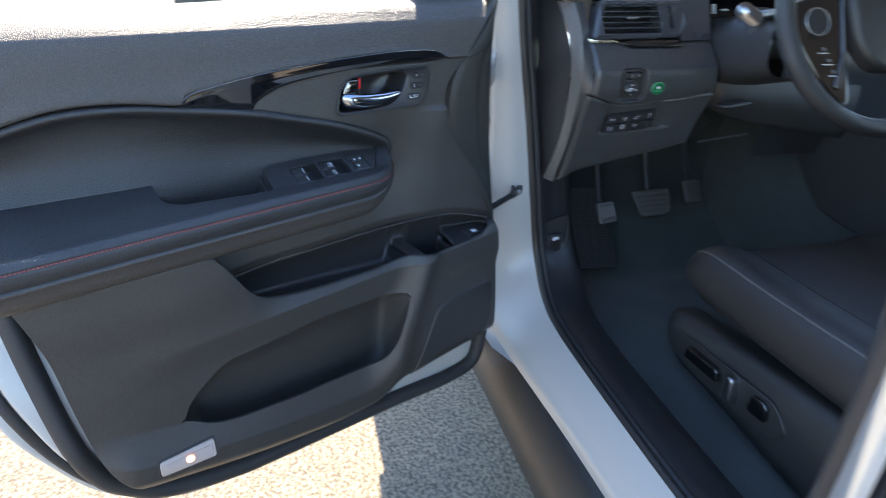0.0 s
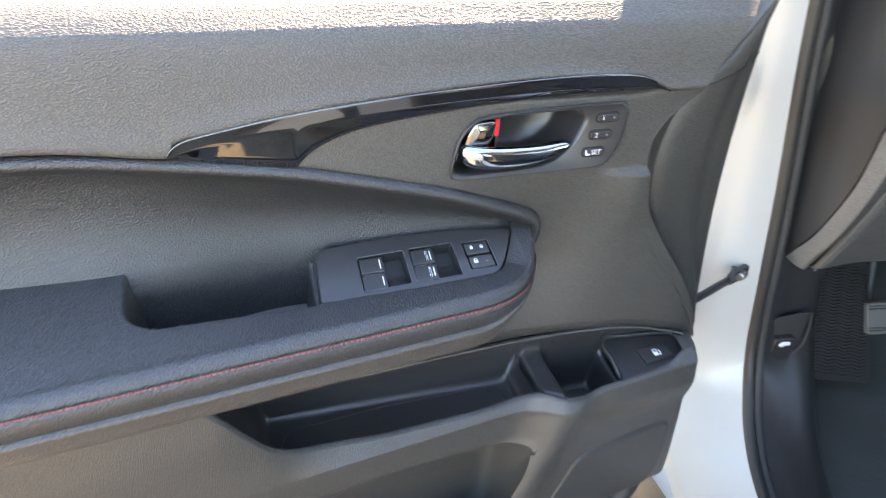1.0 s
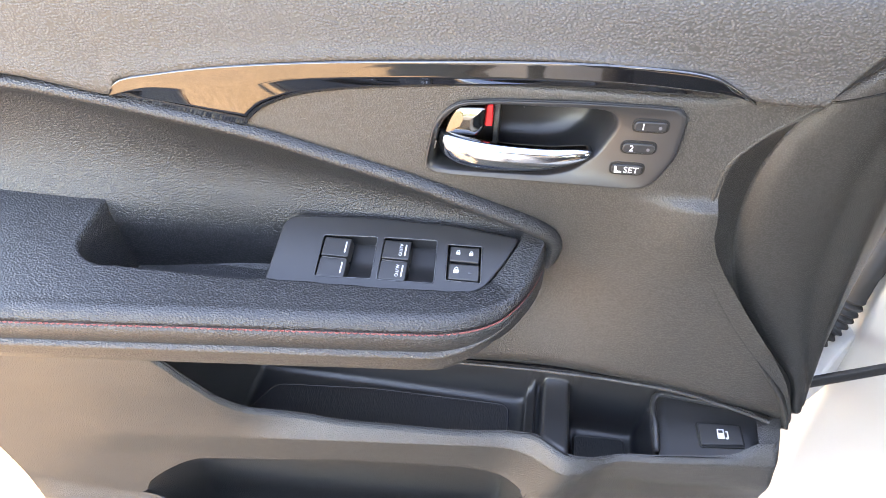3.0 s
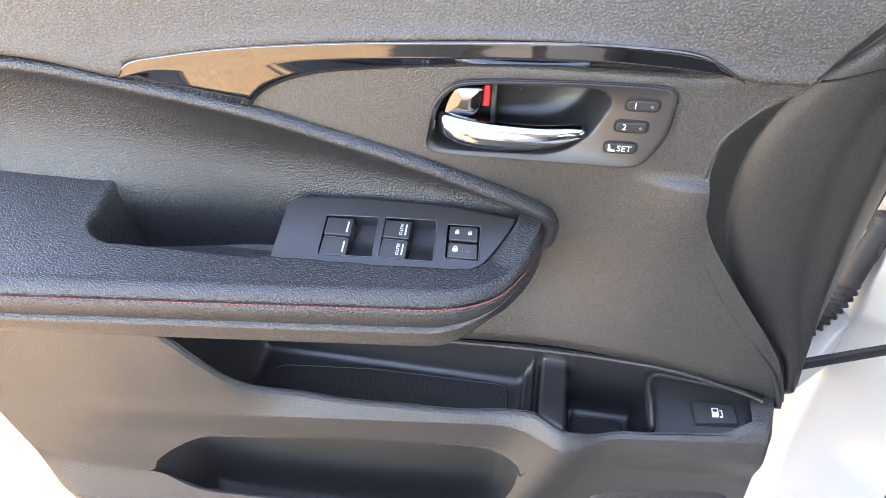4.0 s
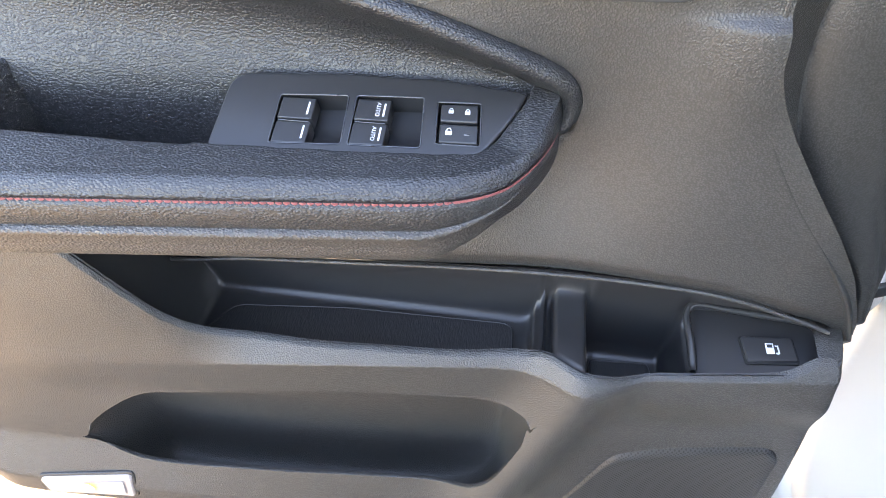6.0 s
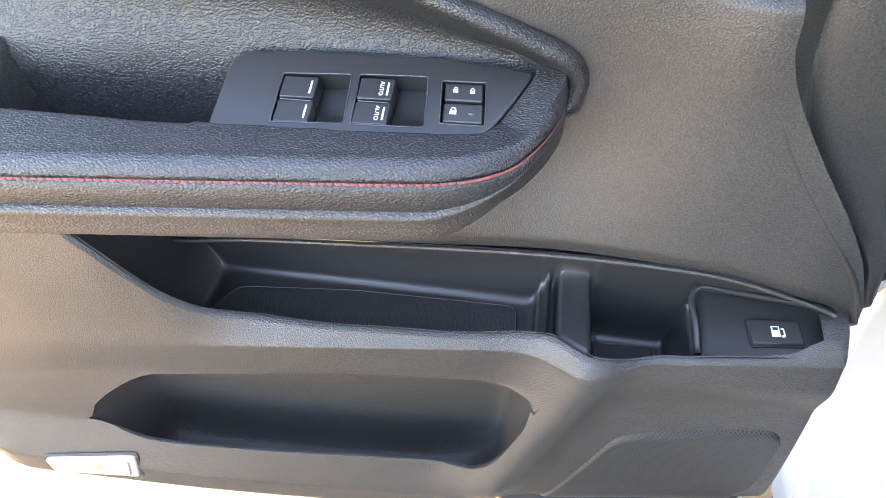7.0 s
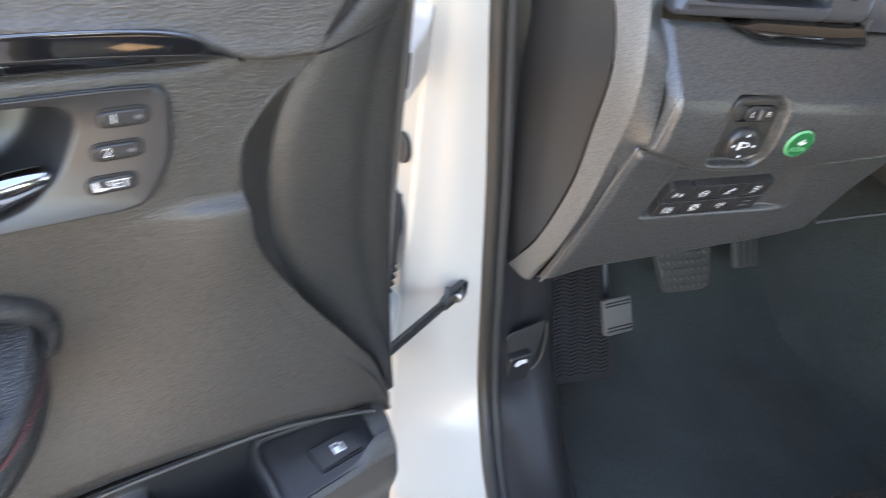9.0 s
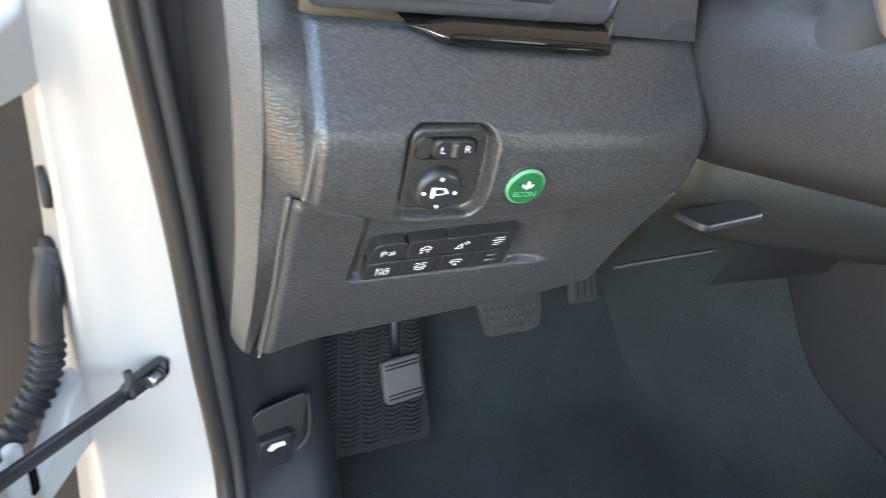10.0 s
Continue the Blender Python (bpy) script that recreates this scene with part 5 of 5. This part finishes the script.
for u0, u1, w0, text in ((0.6475, 0.6735, 0.1425, ""), (0.591, 0.6165, 0.1395, "AUTO")):
    for k in range(2):
        wa = w0 + 0.0192 * k
        tilt = 0.0016
        def rk(a, b, c, wa=wa, u0=u0, u1=u1):
            return sw_at(a, b, c + 0.0010 * (b - wa) / 0.018)
        rock = plate("window_rocker", rounded([(u0, wa + 0.0005), (u1, wa + 0.001), (u1, wa + 0.0188), (u0, wa + 0.0182)], 0.0016), 0.0022, 0.0012, rk, M["smooth"], sw, -0.0105, "black window rocker switch")
        plate("mark", [(u0 + 0.0035, wa + 0.004), (u0 + 0.0049, wa + 0.004), (u0 + 0.0049, wa + 0.0145), (u0 + 0.0035, wa + 0.0145)], 0.00235, 0.0001, rk, M["ink"], rock, 0.0018)
        if text:
            letters("print", text, 0.0044, plane_face(u0 + 0.0088, wa + 0.0095, 0.0032, -90), M["ink"], rock)
    for dw in (-0.0012, 0.0012):
        box("rocker_ridge", (u1 - u0 - 0.003, 0.0008, 0.0010), 0.0003, plane_face((u0 + u1) / 2, w0 + 0.0192 + dw, 0.0030), M["satin"], sw)
    # scooped finger well beside the rockers
    ue = 0.6225 if not text else 0.5665
    sheet("finger_scoop", 10, 8, lambda i, j: sw_at(mix(u0 - 0.0005, ue + 0.0012, i / 10), mix(w0 - 0.001, w0 + 0.0385, j / 8), -0.0152 + 0.0100 * step(0.45, 1.0, j / 8)), M["smooth"], sw)
lk = plate("lock_rocker", rounded([(0.5545, 0.1405), (0.5275, 0.1395), (0.5262, 0.1535), (0.5535, 0.154)], 0.0016), 0.0028, 0.0012, sw_at, M["smooth"], sw, -0.0105, "black door lock rocker switch")
wk = plate("window_lock", rounded([(0.5532, 0.1562), (0.5258, 0.1555), (0.5245, 0.1700), (0.5525, 0.1705)], 0.0016), 0.0030, 0.0012, sw_at, M["smooth"], sw, -0.0105, "black window lock button")


def padlock(u, w, h, parent, s=1.0):
    m = plane_face(u, w, h)
    plate("lock_icon", [(-0.0018 * s, -0.0018 * s), (0.0018 * s, -0.0018 * s), (0.0018 * s, 0.0008 * s), (-0.0018 * s, 0.0008 * s)], 0.0001, 0.00003, lambda a, b, c: m @ Vector((a, b, c)), M["ink"], parent)
    tube("lock_shackle", [m @ Vector((0.0013 * s * math.cos(t), 0.0008 * s + 0.0018 * s * math.sin(t), 0.00005)) for t in (0, 0.8, 1.57, 2.3, 3.14)], 0.0003 * s, M["ink"], parent, n=2, sides=4)


padlock(0.5465, 0.146, 0.0030, lk)
padlock(0.5345, 0.146, 0.0030, lk)
padlock(0.5460, 0.1625, 0.0032, wk, 1.3)
box("dash_mark", (0.004, 0.0012, 0.0001), 0, plane_face(0.533, 0.1635, 0.0031), M["greyink"], wk)

# fuel lid switch, tray mats
def shelf_at(a, b, h):
    return Vector((a, b, 0.8835 - 0.2 * (b - 0.115) + h))


sheet("switch_shelf", 20, 12, lambda i, j: shelf_at(mix(0.325, 0.210, i / 20), mix(0.112, low_surface(mix(0.325, 0.222, i / 20), low_top(mix(0.325, 0.222, i / 20))) - 0.004, j / 12), -0.001 - 0.004 * (1 - step(0, 0.06, i / 20))), M["smooth"], door, label="sloping shelf for the fuel lid switch")
plate("fuel_gap", rounded([(0.2870, 0.1405), (0.2395, 0.1372), (0.2368, 0.1625), (0.2832, 0.1675)], 0.003), 0.0006, 0.0003, shelf_at, M["mesh"], door, -0.004)
fu = plate("fuel_lid_switch", rounded([(0.2852, 0.1420), (0.2412, 0.1388), (0.2386, 0.1608), (0.2818, 0.1657)], 0.002), 0.0030, 0.0010, shelf_at, M["smooth"], door, -0.004, "black fuel lid release button")
pump = plate("pump_icon", [(0.2655, 0.1470), (0.2585, 0.1464), (0.2580, 0.1565), (0.2650, 0.1573)], 0.0034, 0.0001, shelf_at, M["ink"], fu, 0.0025)
plate("pump_window", [(0.2643, 0.1482), (0.2597, 0.1478), (0.2595, 0.1508), (0.2641, 0.1512)], 0.0036, 0.0001, shelf_at, M["smooth"], pump, 0.0033)
plate("hose_icon", [(0.2572, 0.1482), (0.2544, 0.1482), (0.2536, 0.1555), (0.2552, 0.1570), (0.2572, 0.1565), (0.2572, 0.1555), (0.2550, 0.1548), (0.2554, 0.1492), (0.2572, 0.1492)], 0.0034, 0.0001, shelf_at, M["ink"], fu, 0.0025)
flat = lambda z: (lambda a, b, c: Vector((a, b, z + c)))
M["mat"] = material("ribbed_rubber_mat", (0.030, 0.030, 0.032), 0.5, grain=0.9, size=0.0016, stretch=(1, 0.25, 1))
plate("tray_mat", rounded([(0.785, 0.185), (0.765, 0.140), (0.65, 0.128), (0.487, 0.126), (0.484, 0.186)], 0.012), 0.0022, 0.001, flat(0.8445), M["mat"], door, -0.002, "ribbed rubber tray mat")
for nm, o, zz in (("mat_edge", rounded([(0.785, 0.185), (0.765, 0.140), (0.65, 0.128), (0.487, 0.126), (0.484, 0.186)], 0.012), 0.8462), ("cup_edge", rounded([(0.408, 0.130), (0.352, 0.127), (0.347, 0.178), (0.408, 0.180)], 0.006), 0.8105)):
    tube(nm, [(q.x, q.y, zz) for q in o] + [(o[0].x, o[0].y, zz)], 0.0013, M["smooth"], door, n=1, sides=6)
plate("cup_mat", rounded([(0.408, 0.130), (0.352, 0.127), (0.347, 0.178), (0.408, 0.180)], 0.006), 0.0022, 0.001, flat(0.8085), M["mat"], door, -0.002, "ribbed rubber cup mat")
sheet("pull_cup_mat", 20, 6, lambda i, j: (mix(0.742, 0.862, i / 20), mix(0.135, 0.183, j / 6), 1.0145 - 0.15 * (mix(0.135, 0.183, j / 6) - 0.15)), M["mat"], arm, label="rubber pull cup mat")

# speaker grille
grille = bpy.data.materials.new("perforated_grille")
grille.use_nodes = True
gt = grille.node_tree
gp = gt.nodes["Principled BSDF"]
gp.inputs["Roughness"].default_value = 0.5
vo = gt.nodes.new("ShaderNodeTexVoronoi")
vo.inputs["Scale"].default_value, vo.inputs["Randomness"].default_value = 330, 0.0
tcg = gt.nodes.new("ShaderNodeTexCoord")
mpg = gt.nodes.new("ShaderNodeMapping")
mpg.inputs["Rotation"].default_value = (0, radians(45), 0)
mpg.inputs["Scale"].default_value = (1, 0.02, 1)
gt.links.new(tcg.outputs["Object"], mpg.inputs[0])
gt.links.new(mpg.outputs[0], vo.inputs["Vector"])
rp = gt.nodes.new("ShaderNodeValToRGB")
rp.color_ramp.elements[0].position, rp.color_ramp.elements[0].color = 0.30, (0.004, 0.004, 0.004, 1)
rp.color_ramp.elements[1].position, rp.color_ramp.elements[1].color = 0.40, (0.040, 0.040, 0.041, 1)
gt.links.new(vo.outputs["Distance"], rp.inputs[0])
gt.links.new(rp.outputs[0], gp.inputs["Base Color"])
gbp = gt.nodes.new("ShaderNodeBump")
gbp.inputs["Strength"].default_value, gbp.inputs["Distance"].default_value = 0.8, 0.001
gt.links.new(rp.outputs[0], gbp.inputs["Height"])
gt.links.new(gbp.outputs[0], gp.inputs["Normal"])
sp_hi = fn((0.207, 0.700), (0.212, 0.735), (0.226, 0.756), (0.26, 0.757), (0.32, 0.749), (0.36, 0.737), (0.376, 0.724), (0.395, 0.680), (0.42, 0.62), (0.445, 0.555))
sp_lo = fn((0.207, 0.690), (0.215, 0.645), (0.245, 0.590), (0.29, 0.556), (0.36, 0.545), (0.445, 0.550))


def grille_point(i, j):
    u = mix(0.207, 0.445, i / 50)
    t = j / 24
    z = mix(sp_lo(u), sp_hi(u), t)
    e = min(t, 1 - t, (u - 0.207) * 6, (0.445 - u) * 6)
    return (u, low_surface(u, z) + mix(-0.004, 0.0035, step(0, 0.05, e)), z)


sheet("speaker_grille", 50, 24, grille_point, grille, door, label="dark perforated speaker grille")

# courtesy lamp
lamp_at = lambda a, b, h: Vector((-a, low_surface(-a, b) + h, b))
lamp_rim = plate("lamp_rim", rounded([(-0.991, 0.658), (-0.889, 0.655), (-0.889, 0.615), (-0.991, 0.622)], 0.007), 0.002, 0.001, lamp_at, M["dark"], door, -0.006)
lamp = plate("courtesy_lamp", rounded([(-0.988, 0.655), (-0.892, 0.652), (-0.892, 0.618), (-0.988, 0.625)], 0.006), 0.004, 0.002, lamp_at, M["lens"], door, -0.006, "lit milky courtesy lamp lens")
plate("lamp_window", rounded([(-0.980, 0.648), (-0.900, 0.645), (-0.900, 0.625), (-0.980, 0.632)], 0.003), 0.0052, 0.0006, lamp_at, M["lens"], lamp, 0.0035)
disc("bulb_glow", 0.008, 0.0012, Matrix.Translation((0.938, low_surface(0.938, 0.640) + 0.0052, 0.640)) @ pose(0, 0, 0, -90), M["bulb"], lamp, n=16)

# hinges, check strap, wiring boot between door and body
dinv = pose(0, 0, 0, 0, 0, 201).inverted()
hd, hn = Vector((0.435, 0.90, 0)), Vector((0.90, -0.435, 0))
for zc, up in ((1.188, 1), (0.812, 0)):
    h_at = lambda a, b, c, zc=zc: Vector((-0.112, -0.052, zc)) + hd * a + hn * c + Vector((0, 0, b))
    out_ = [(0.0, -0.036), (0.080, -0.033), (0.096, -0.026), (0.098, 0.012), (0.094, 0.040), (0.088, 0.043), (0.077, 0.026), (0.052, 0.019), (0.0, 0.016)] if up else [(0.0, -0.050), (0.085, -0.048), (0.097, -0.040), (0.098, 0.040), (0.085, 0.046), (0.060, 0.036), (0.040, 0.006), (0.025, -0.004), (0.0, -0.006)]
    hg = plate("door_hinge", rounded(out_, 0.007), 0.006, 0.005, h_at, M["hinge"], door, -0.018, "white painted steel hinge", steps=4)
    hg.matrix_parent_inverse = dinv
    plate("door_leaf", rounded([(-0.034, -0.038), (-0.007, -0.036), (-0.007, 0.020), (-0.034, 0.026)], 0.004), 0.002, 0.003, h_at, M["hinge"], hg, -0.02)
    plate("slot", rounded([(-0.012, -0.020), (-0.002, -0.020), (-0.001, 0.014), (-0.010, 0.016)], 0.003), 0.0045, 0.001, h_at, M["void"], hg, -0.01)
    tube("pin", [h_at(-0.006, -0.036, -0.012), h_at(-0.006, 0.034, -0.012)], 0.008, M["hinge"], hg, n=1, sides=14)
    disc("hinge_bolt", 0.007, 0.006, Matrix.Translation(h_at(-0.020, -0.022, 0.001)) @ pose(0, 0, 0, 90, 0, 64), M["hinge"], hg, n=6)
ck = thing("door_check_strap", "black steel door check strap bolted to the jamb", "check strap")
p0, p1 = Vector((-0.003, -0.012, 0.883)), Vector((-0.150, -0.135, 0.873))
sd = (p1 - p0).normalized()
sn = sd.cross(Vector((0, 0, 1))).normalized()
ku = sn.cross(sd)
km = Matrix((sd, ku, sn)).transposed().to_4x4()
box("strap", (0.175, 0.016, 0.006), 0.0015, Matrix.Translation(p0 + sd * 0.095 + ku * -0.002) @ km, M["steel"], ck)
plate("bracket", rounded([(-0.011, -0.010), (0.036, -0.009), (0.042, 0.004), (0.026, 0.012), (-0.011, 0.012)], 0.006), 0.010, 0.002, lambda a, b, c: p0 + sd * a + ku * b + sn * (c - 0.005), M["steel"], ck)
disc("bolt", 0.0085, 0.012, Matrix.Translation(p0 + Vector((-0.001, -0.004, -0.003))) @ pose(0, 0, 0, 90, 0, -35), M["satin_metal"], ck, n=6)
disc("washer", 0.011, 0.004, Matrix.Translation(p0 + Vector((0.0, 0.002, -0.003))) @ pose(0, 0, 0, 90, 0, -35), M["steel"], ck, n=20)
tube("rivet", [p0 + sd * 0.03 - ku * 0.012, p0 + sd * 0.03 + ku * 0.022], 0.004, M["steel"], ck, n=1)
wb = thing("wiring_boot", "corrugated black rubber wiring boot", "wiring boot")
bp_ = spline([(-0.0835, 0.054, 0.985), (-0.0880, 0.040, 0.972), (-0.0925, 0.028, 0.945), (-0.0955, 0.020, 0.905), (-0.103, 0.010, 0.870), (-0.122, -0.008, 0.838), (-0.150, -0.035, 0.812)], 24)
tube("boot", bp_, 0.014, M["rubber"], wb, n=1, sides=16, rad=lambda t: 0.0135 + 0.0026 * math.sin(t * 150) * step(0.45, 0.5, t) + 0.004 * (1 - step(0.0, 0.1, t)))
disc("grommet", 0.024, 0.006, Matrix.Translation((-0.0855, 0.056, 0.975)) @ pose(0, 0, 0, 0, -90, 20), M["rubber"], wb)

# ---- dash controls ----
def dface(x, z, d=0.0, knee=False):
    """A pose on the dash face, local z out of it."""
    f = knee_face if knee else dash_face
    y0 = f(x, z)
    s = (f(x, z + 0.004) - f(x, z - 0.004)) / 0.008
    ez = Vector((0, -1, s)).normalized()
    ex = Vector((1, 0, 0))
    ey = ez.cross(ex)
    return Matrix.Translation((x, y0, z)) @ Matrix((ex, ey, ez)).transposed().to_4x4() @ pose(0, 0, d)


mc = thing("mirror_control", "black mirror adjuster switch in the dash", "switch")
mm = dface(0.186, 1.178, -0.009)
mat_ = lambda a, b, c: mm @ Vector((a, b, c))
plate("base", rounded([(-0.0245, 0.0330), (0.0275, 0.0355), (0.0310, -0.0260), (-0.0245, -0.0290)], 0.009), 0.0045, 0.002, mat_, M["dark"], mc, -0.004)
plate("selector_slot", rounded([(-0.0215, 0.0110), (0.0225, 0.0125), (0.0215, 0.0295), (-0.0205, 0.0285)], 0.008), 0.0050, 0.0002, mat_, M["gloss"], mc, 0.003)
sel = plate("selector", rounded([(-0.0095, 0.0128), (0.0210, 0.0140), (0.0200, 0.0275), (-0.0090, 0.0270)], 0.006), 0.0075, 0.0015, mat_, M["smooth"], mc, 0.003)
plate("slot_floor", rounded([(-0.0205, 0.0122), (-0.0098, 0.0124), (-0.0093, 0.0276), (-0.0195, 0.0274)], 0.006), 0.0054, 0.0003, mat_, M["dark"], mc, 0.003)
plate("selector_ridge", rounded([(0.003, 0.0150), (0.008, 0.0152), (0.0075, 0.0260), (0.003, 0.0260)], 0.002), 0.0105, 0.002, mat_, M["pedal"], sel, 0.006)
letters("print", "L", 0.0075, mm @ pose(-0.003, 0.0200, 0.0079), M["ink"], sel)
letters("print", "R", 0.0075, mm @ pose(0.0145, 0.0208, 0.0079), M["ink"], sel)
knob = disc("adjuster", 0.0168, 0.010, mm @ pose(-0.001, -0.010, 0.003), M["smooth"], mc, 0.005)
for dx, dy in ((0, 0.013), (0, -0.013), (0.013, 0), (-0.013, 0)):
    disc("dot", 0.0015, 0.0004, mm @ pose(dx * 0.86 - 0.001, -0.010 + dy * 0.86, 0.0130), M["ink"], knob, n=12)
icon_at = lambda a, b, c: mm @ Vector((a - 0.001, b + 0.004, c))
plate("mirror_icon", rounded([(-0.006, -0.018), (-0.006, -0.009), (0.004, -0.010), (0.007, -0.014), (0.001, -0.0155), (-0.003, -0.0155), (-0.0035, -0.018)], 0.0008), 0.0134, 0.0002, icon_at, M["ink"], knob, 0.012)
plate("icon_hole", rounded([(-0.003, -0.0145), (-0.003, -0.0105), (0.003, -0.0113), (0.004, -0.0138)], 0.0006), 0.0136, 0.0001, icon_at, M["smooth"], knob, 0.0133)

eb = thing("round_green_button", "round green button lettered ECON in the dash", "button")
em = dface(0.2525, 1.1690, -0.0012)
disc("collar", 0.0175, 0.0015, em @ pose(0, 0, -0.0005), M["dark"], eb, 0.0008)
disc("ring", 0.0152, 0.0030, em @ pose(0, 0, 0), M["greenring"], eb, 0.0012)
disc("lens", 0.0138, 0.0036, em @ pose(0, 0, 0), M["green"], eb, 0.001)
letters("print", "ECON", 0.0066, em @ pose(0, -0.0055, 0.0038), M["greenring"], eb)
for dx, dy, rot in ((0, 0.0045, 0), (-0.0028, 0.0022, 50), (0.0028, 0.0022, -50)):
    plate("leaf_icon", [(-0.0012, -0.0016), (0, -0.0026), (0.0012, -0.0016), (0.0014, 0.0008), (0, 0.0026), (-0.0014, 0.0008)], 0.0001, 0.00003, lambda a, b, c, m=em @ pose(dx, dy, 0.0041, 0, 0, rot): m @ Vector((a, b, c)), M["ink"], eb)
box("leaf_stem", (0.001, 0.004, 0.0001), 0, em @ pose(0, 0.0008, 0.0042), M["ink"], eb)

CAR_SIDE = [(-0.0045, -0.001), (-0.0045, 0.0012), (-0.0025, 0.0016), (-0.0012, 0.0036), (0.0018, 0.0036), (0.003, 0.0016), (0.0045, 0.0012), (0.0045, -0.001), (-0.0045, -0.001)]
KEY_ICONS = {(0, 0): [[(0.0022, -0.0030), (0.0034, -0.0005), (0.0022, 0.0012)], [(0.0046, -0.0030), (0.0058, -0.0005), (0.0046, 0.0018)]],
             (0, 1): [CAR_SIDE, [(-0.0035, -0.0030), (-0.002, -0.0042), (-0.0035, -0.0056)], [(0.002, -0.0030), (0.0035, -0.0042), (0.002, -0.0056)]],
             (0, 2): [[(-0.0055, -0.0045), (-0.001, 0.002), (0.0005, -0.0045), (-0.0055, -0.0045)], [(0.0008, 0.002), (0.003, 0.004), (0.0052, 0.002), (0.003, 0.0), (0.0008, 0.002)]],
             (0, 3): [[(-0.004, 0.0045), (0.004, 0.0045)], [(-0.005, 0.0012), (0.005, 0.0012)], [(-0.003, -0.002), (0.004, -0.002)], [(-0.004, -0.005), (0.002, -0.005)]],
             (1, 0): [[(-0.0052, 0.0045), (-0.0052, -0.005)], [(-0.002, 0.0045), (-0.002, 0.001)], [(-0.002, -0.0015), (-0.002, -0.005)], [(0.0005, -0.005), (0.0005, 0.0), (0.0045, 0.0), (0.0045, -0.005), (0.0005, -0.005)], [(0.001, 0.003), (0.0045, 0.003)]],
             (1, 1): [CAR_SIDE, [(-0.0055, 0.0048), (-0.002, 0.0056)], [(0.001, 0.0056), (0.005, 0.0046)], [(-0.004, -0.0035), (0.0005, -0.0045), (0.004, -0.0032)]],
             (1, 2): [[(-0.0055, 0.001), (-0.003, 0.0038), (0.003, 0.0038), (0.0055, 0.001)], [(-0.0038, -0.001), (-0.002, 0.0008), (0.002, 0.0008), (0.0038, -0.001)], [(-0.0012, -0.0040), (0.0, -0.0022), (0.0012, -0.0040), (-0.0012, -0.0040)]]}


def stroke(line, wide, at, parent):
    """A printed line of even width on a key."""
    for a, b in zip(line, line[1:]):
        a, b = Vector(a), Vector(b)
        d = (b - a).normalized() * wide * 0.35
        n = Vector((-d.y, d.x)).normalized() * wide / 2
        plate("icon_line", [a - d + n, a - d - n, b + d - n, b + d + n], 0.0067, 0.0001, at, M["ink"], parent, 0.006)


bk = thing("dash_button_bank", "two rows of square black dash buttons", "button bank")
for r in range(2):
    for c in range(4):
        x = 0.1725 + 0.0312 * c + 0.0015 * r
        z = 1.0900 + 0.0027 * c - 0.0230 * r
        km_ = dface(x, z, -0.0048, True)
        at_ = lambda a, b, cc, m=km_: m @ Vector((a, b + 0.11 * a, cc))
        key = plate("key", rounded([(-0.0152, -0.0113), (0.0152, -0.0113), (0.0152, 0.0113), (-0.0152 + (0.004 if c == 0 and r == 0 else 0), 0.0113)], 0.0012 if c or r else 0.006), 0.0065, 0.0012, at_, M["smooth"], bk, -0.006, "black push button")
        if (r, c) == (1, 3):
            for b in (0.004, -0.003):
                plate("blank_bar", [(-0.005, b - 0.0008), (0.005, b - 0.0008), (0.005, b + 0.0008), (-0.005, b + 0.0008)], 0.0067, 0.0001, at_, M["greyink"], key, 0.006)
            continue
        if (r, c) == (0, 0):
            letters("print", "P", 0.0095, km_ @ pose(-0.003, -0.0005, 0.0067), M["ink"], key)
        for line in KEY_ICONS[r, c]:
            stroke(line, 0.0009, at_, key)

# ---- far surroundings seen over the door ----
random.seed(4)
for name, cx, cy, s, mat in (("parked_car", -6.5, 12.0, 1.0, "white"), ("parked_car", -2.0, 15.0, 1.0, "smooth"), ("parked_car", -12.0, 9.0, 1.0, "satin_metal")):
    pc = thing(name, "distant parked car in the car park", "car", pose(cx, cy, GROUND, 0, 0, 90), group="parked cars")
    pf = rounded([(-2.2, 0.3), (2.2, 0.3), (2.25, 0.85), (1.3, 1.0), (0.6, 1.5), (-1.4, 1.5), (-2.15, 1.0)], 0.2)
    plate("body", pf, 0.85, 0.15, lambda a, b, c: Vector((a, -c + 0.43, b)), M[mat], pc, -0.0)
    for wx in (-1.35, 1.35):
        disc("wheel", 0.33, 0.92, Matrix.Translation((wx, 0.46, 0.33)) @ pose(0, 0, 0, 90), M["rubber"], pc, 0.04)
hv, hf = [], []
for i in range(2600):
    a = random.uniform(0, 2 * math.pi)
    r = random.uniform(45, 60)
    h = 1.0 + 3.5 * random.random() * (0.6 + 0.4 * math.sin(a * 7))
    c = Vector((r * math.cos(a), r * math.sin(a), GROUND + random.uniform(0.2, h)))
    s = random.uniform(0.6, 1.5)
    b0 = len(hv)
    for k in range(6):
        hv.append(c + Vector((random.uniform(-s, s), random.uniform(-s, s), random.uniform(-s, s))))
    hf += [(b0, b0 + 1, b0 + 2), (b0 + 2, b0 + 3, b0 + 4), (b0 + 4, b0 + 5, b0), (b0 + 1, b0 + 3, b0 + 5)]
tagged(mesh("far_trees", hv, hf, M["foliage"], None, False), "distant line of green trees round the car park", "trees", kind="stuff")
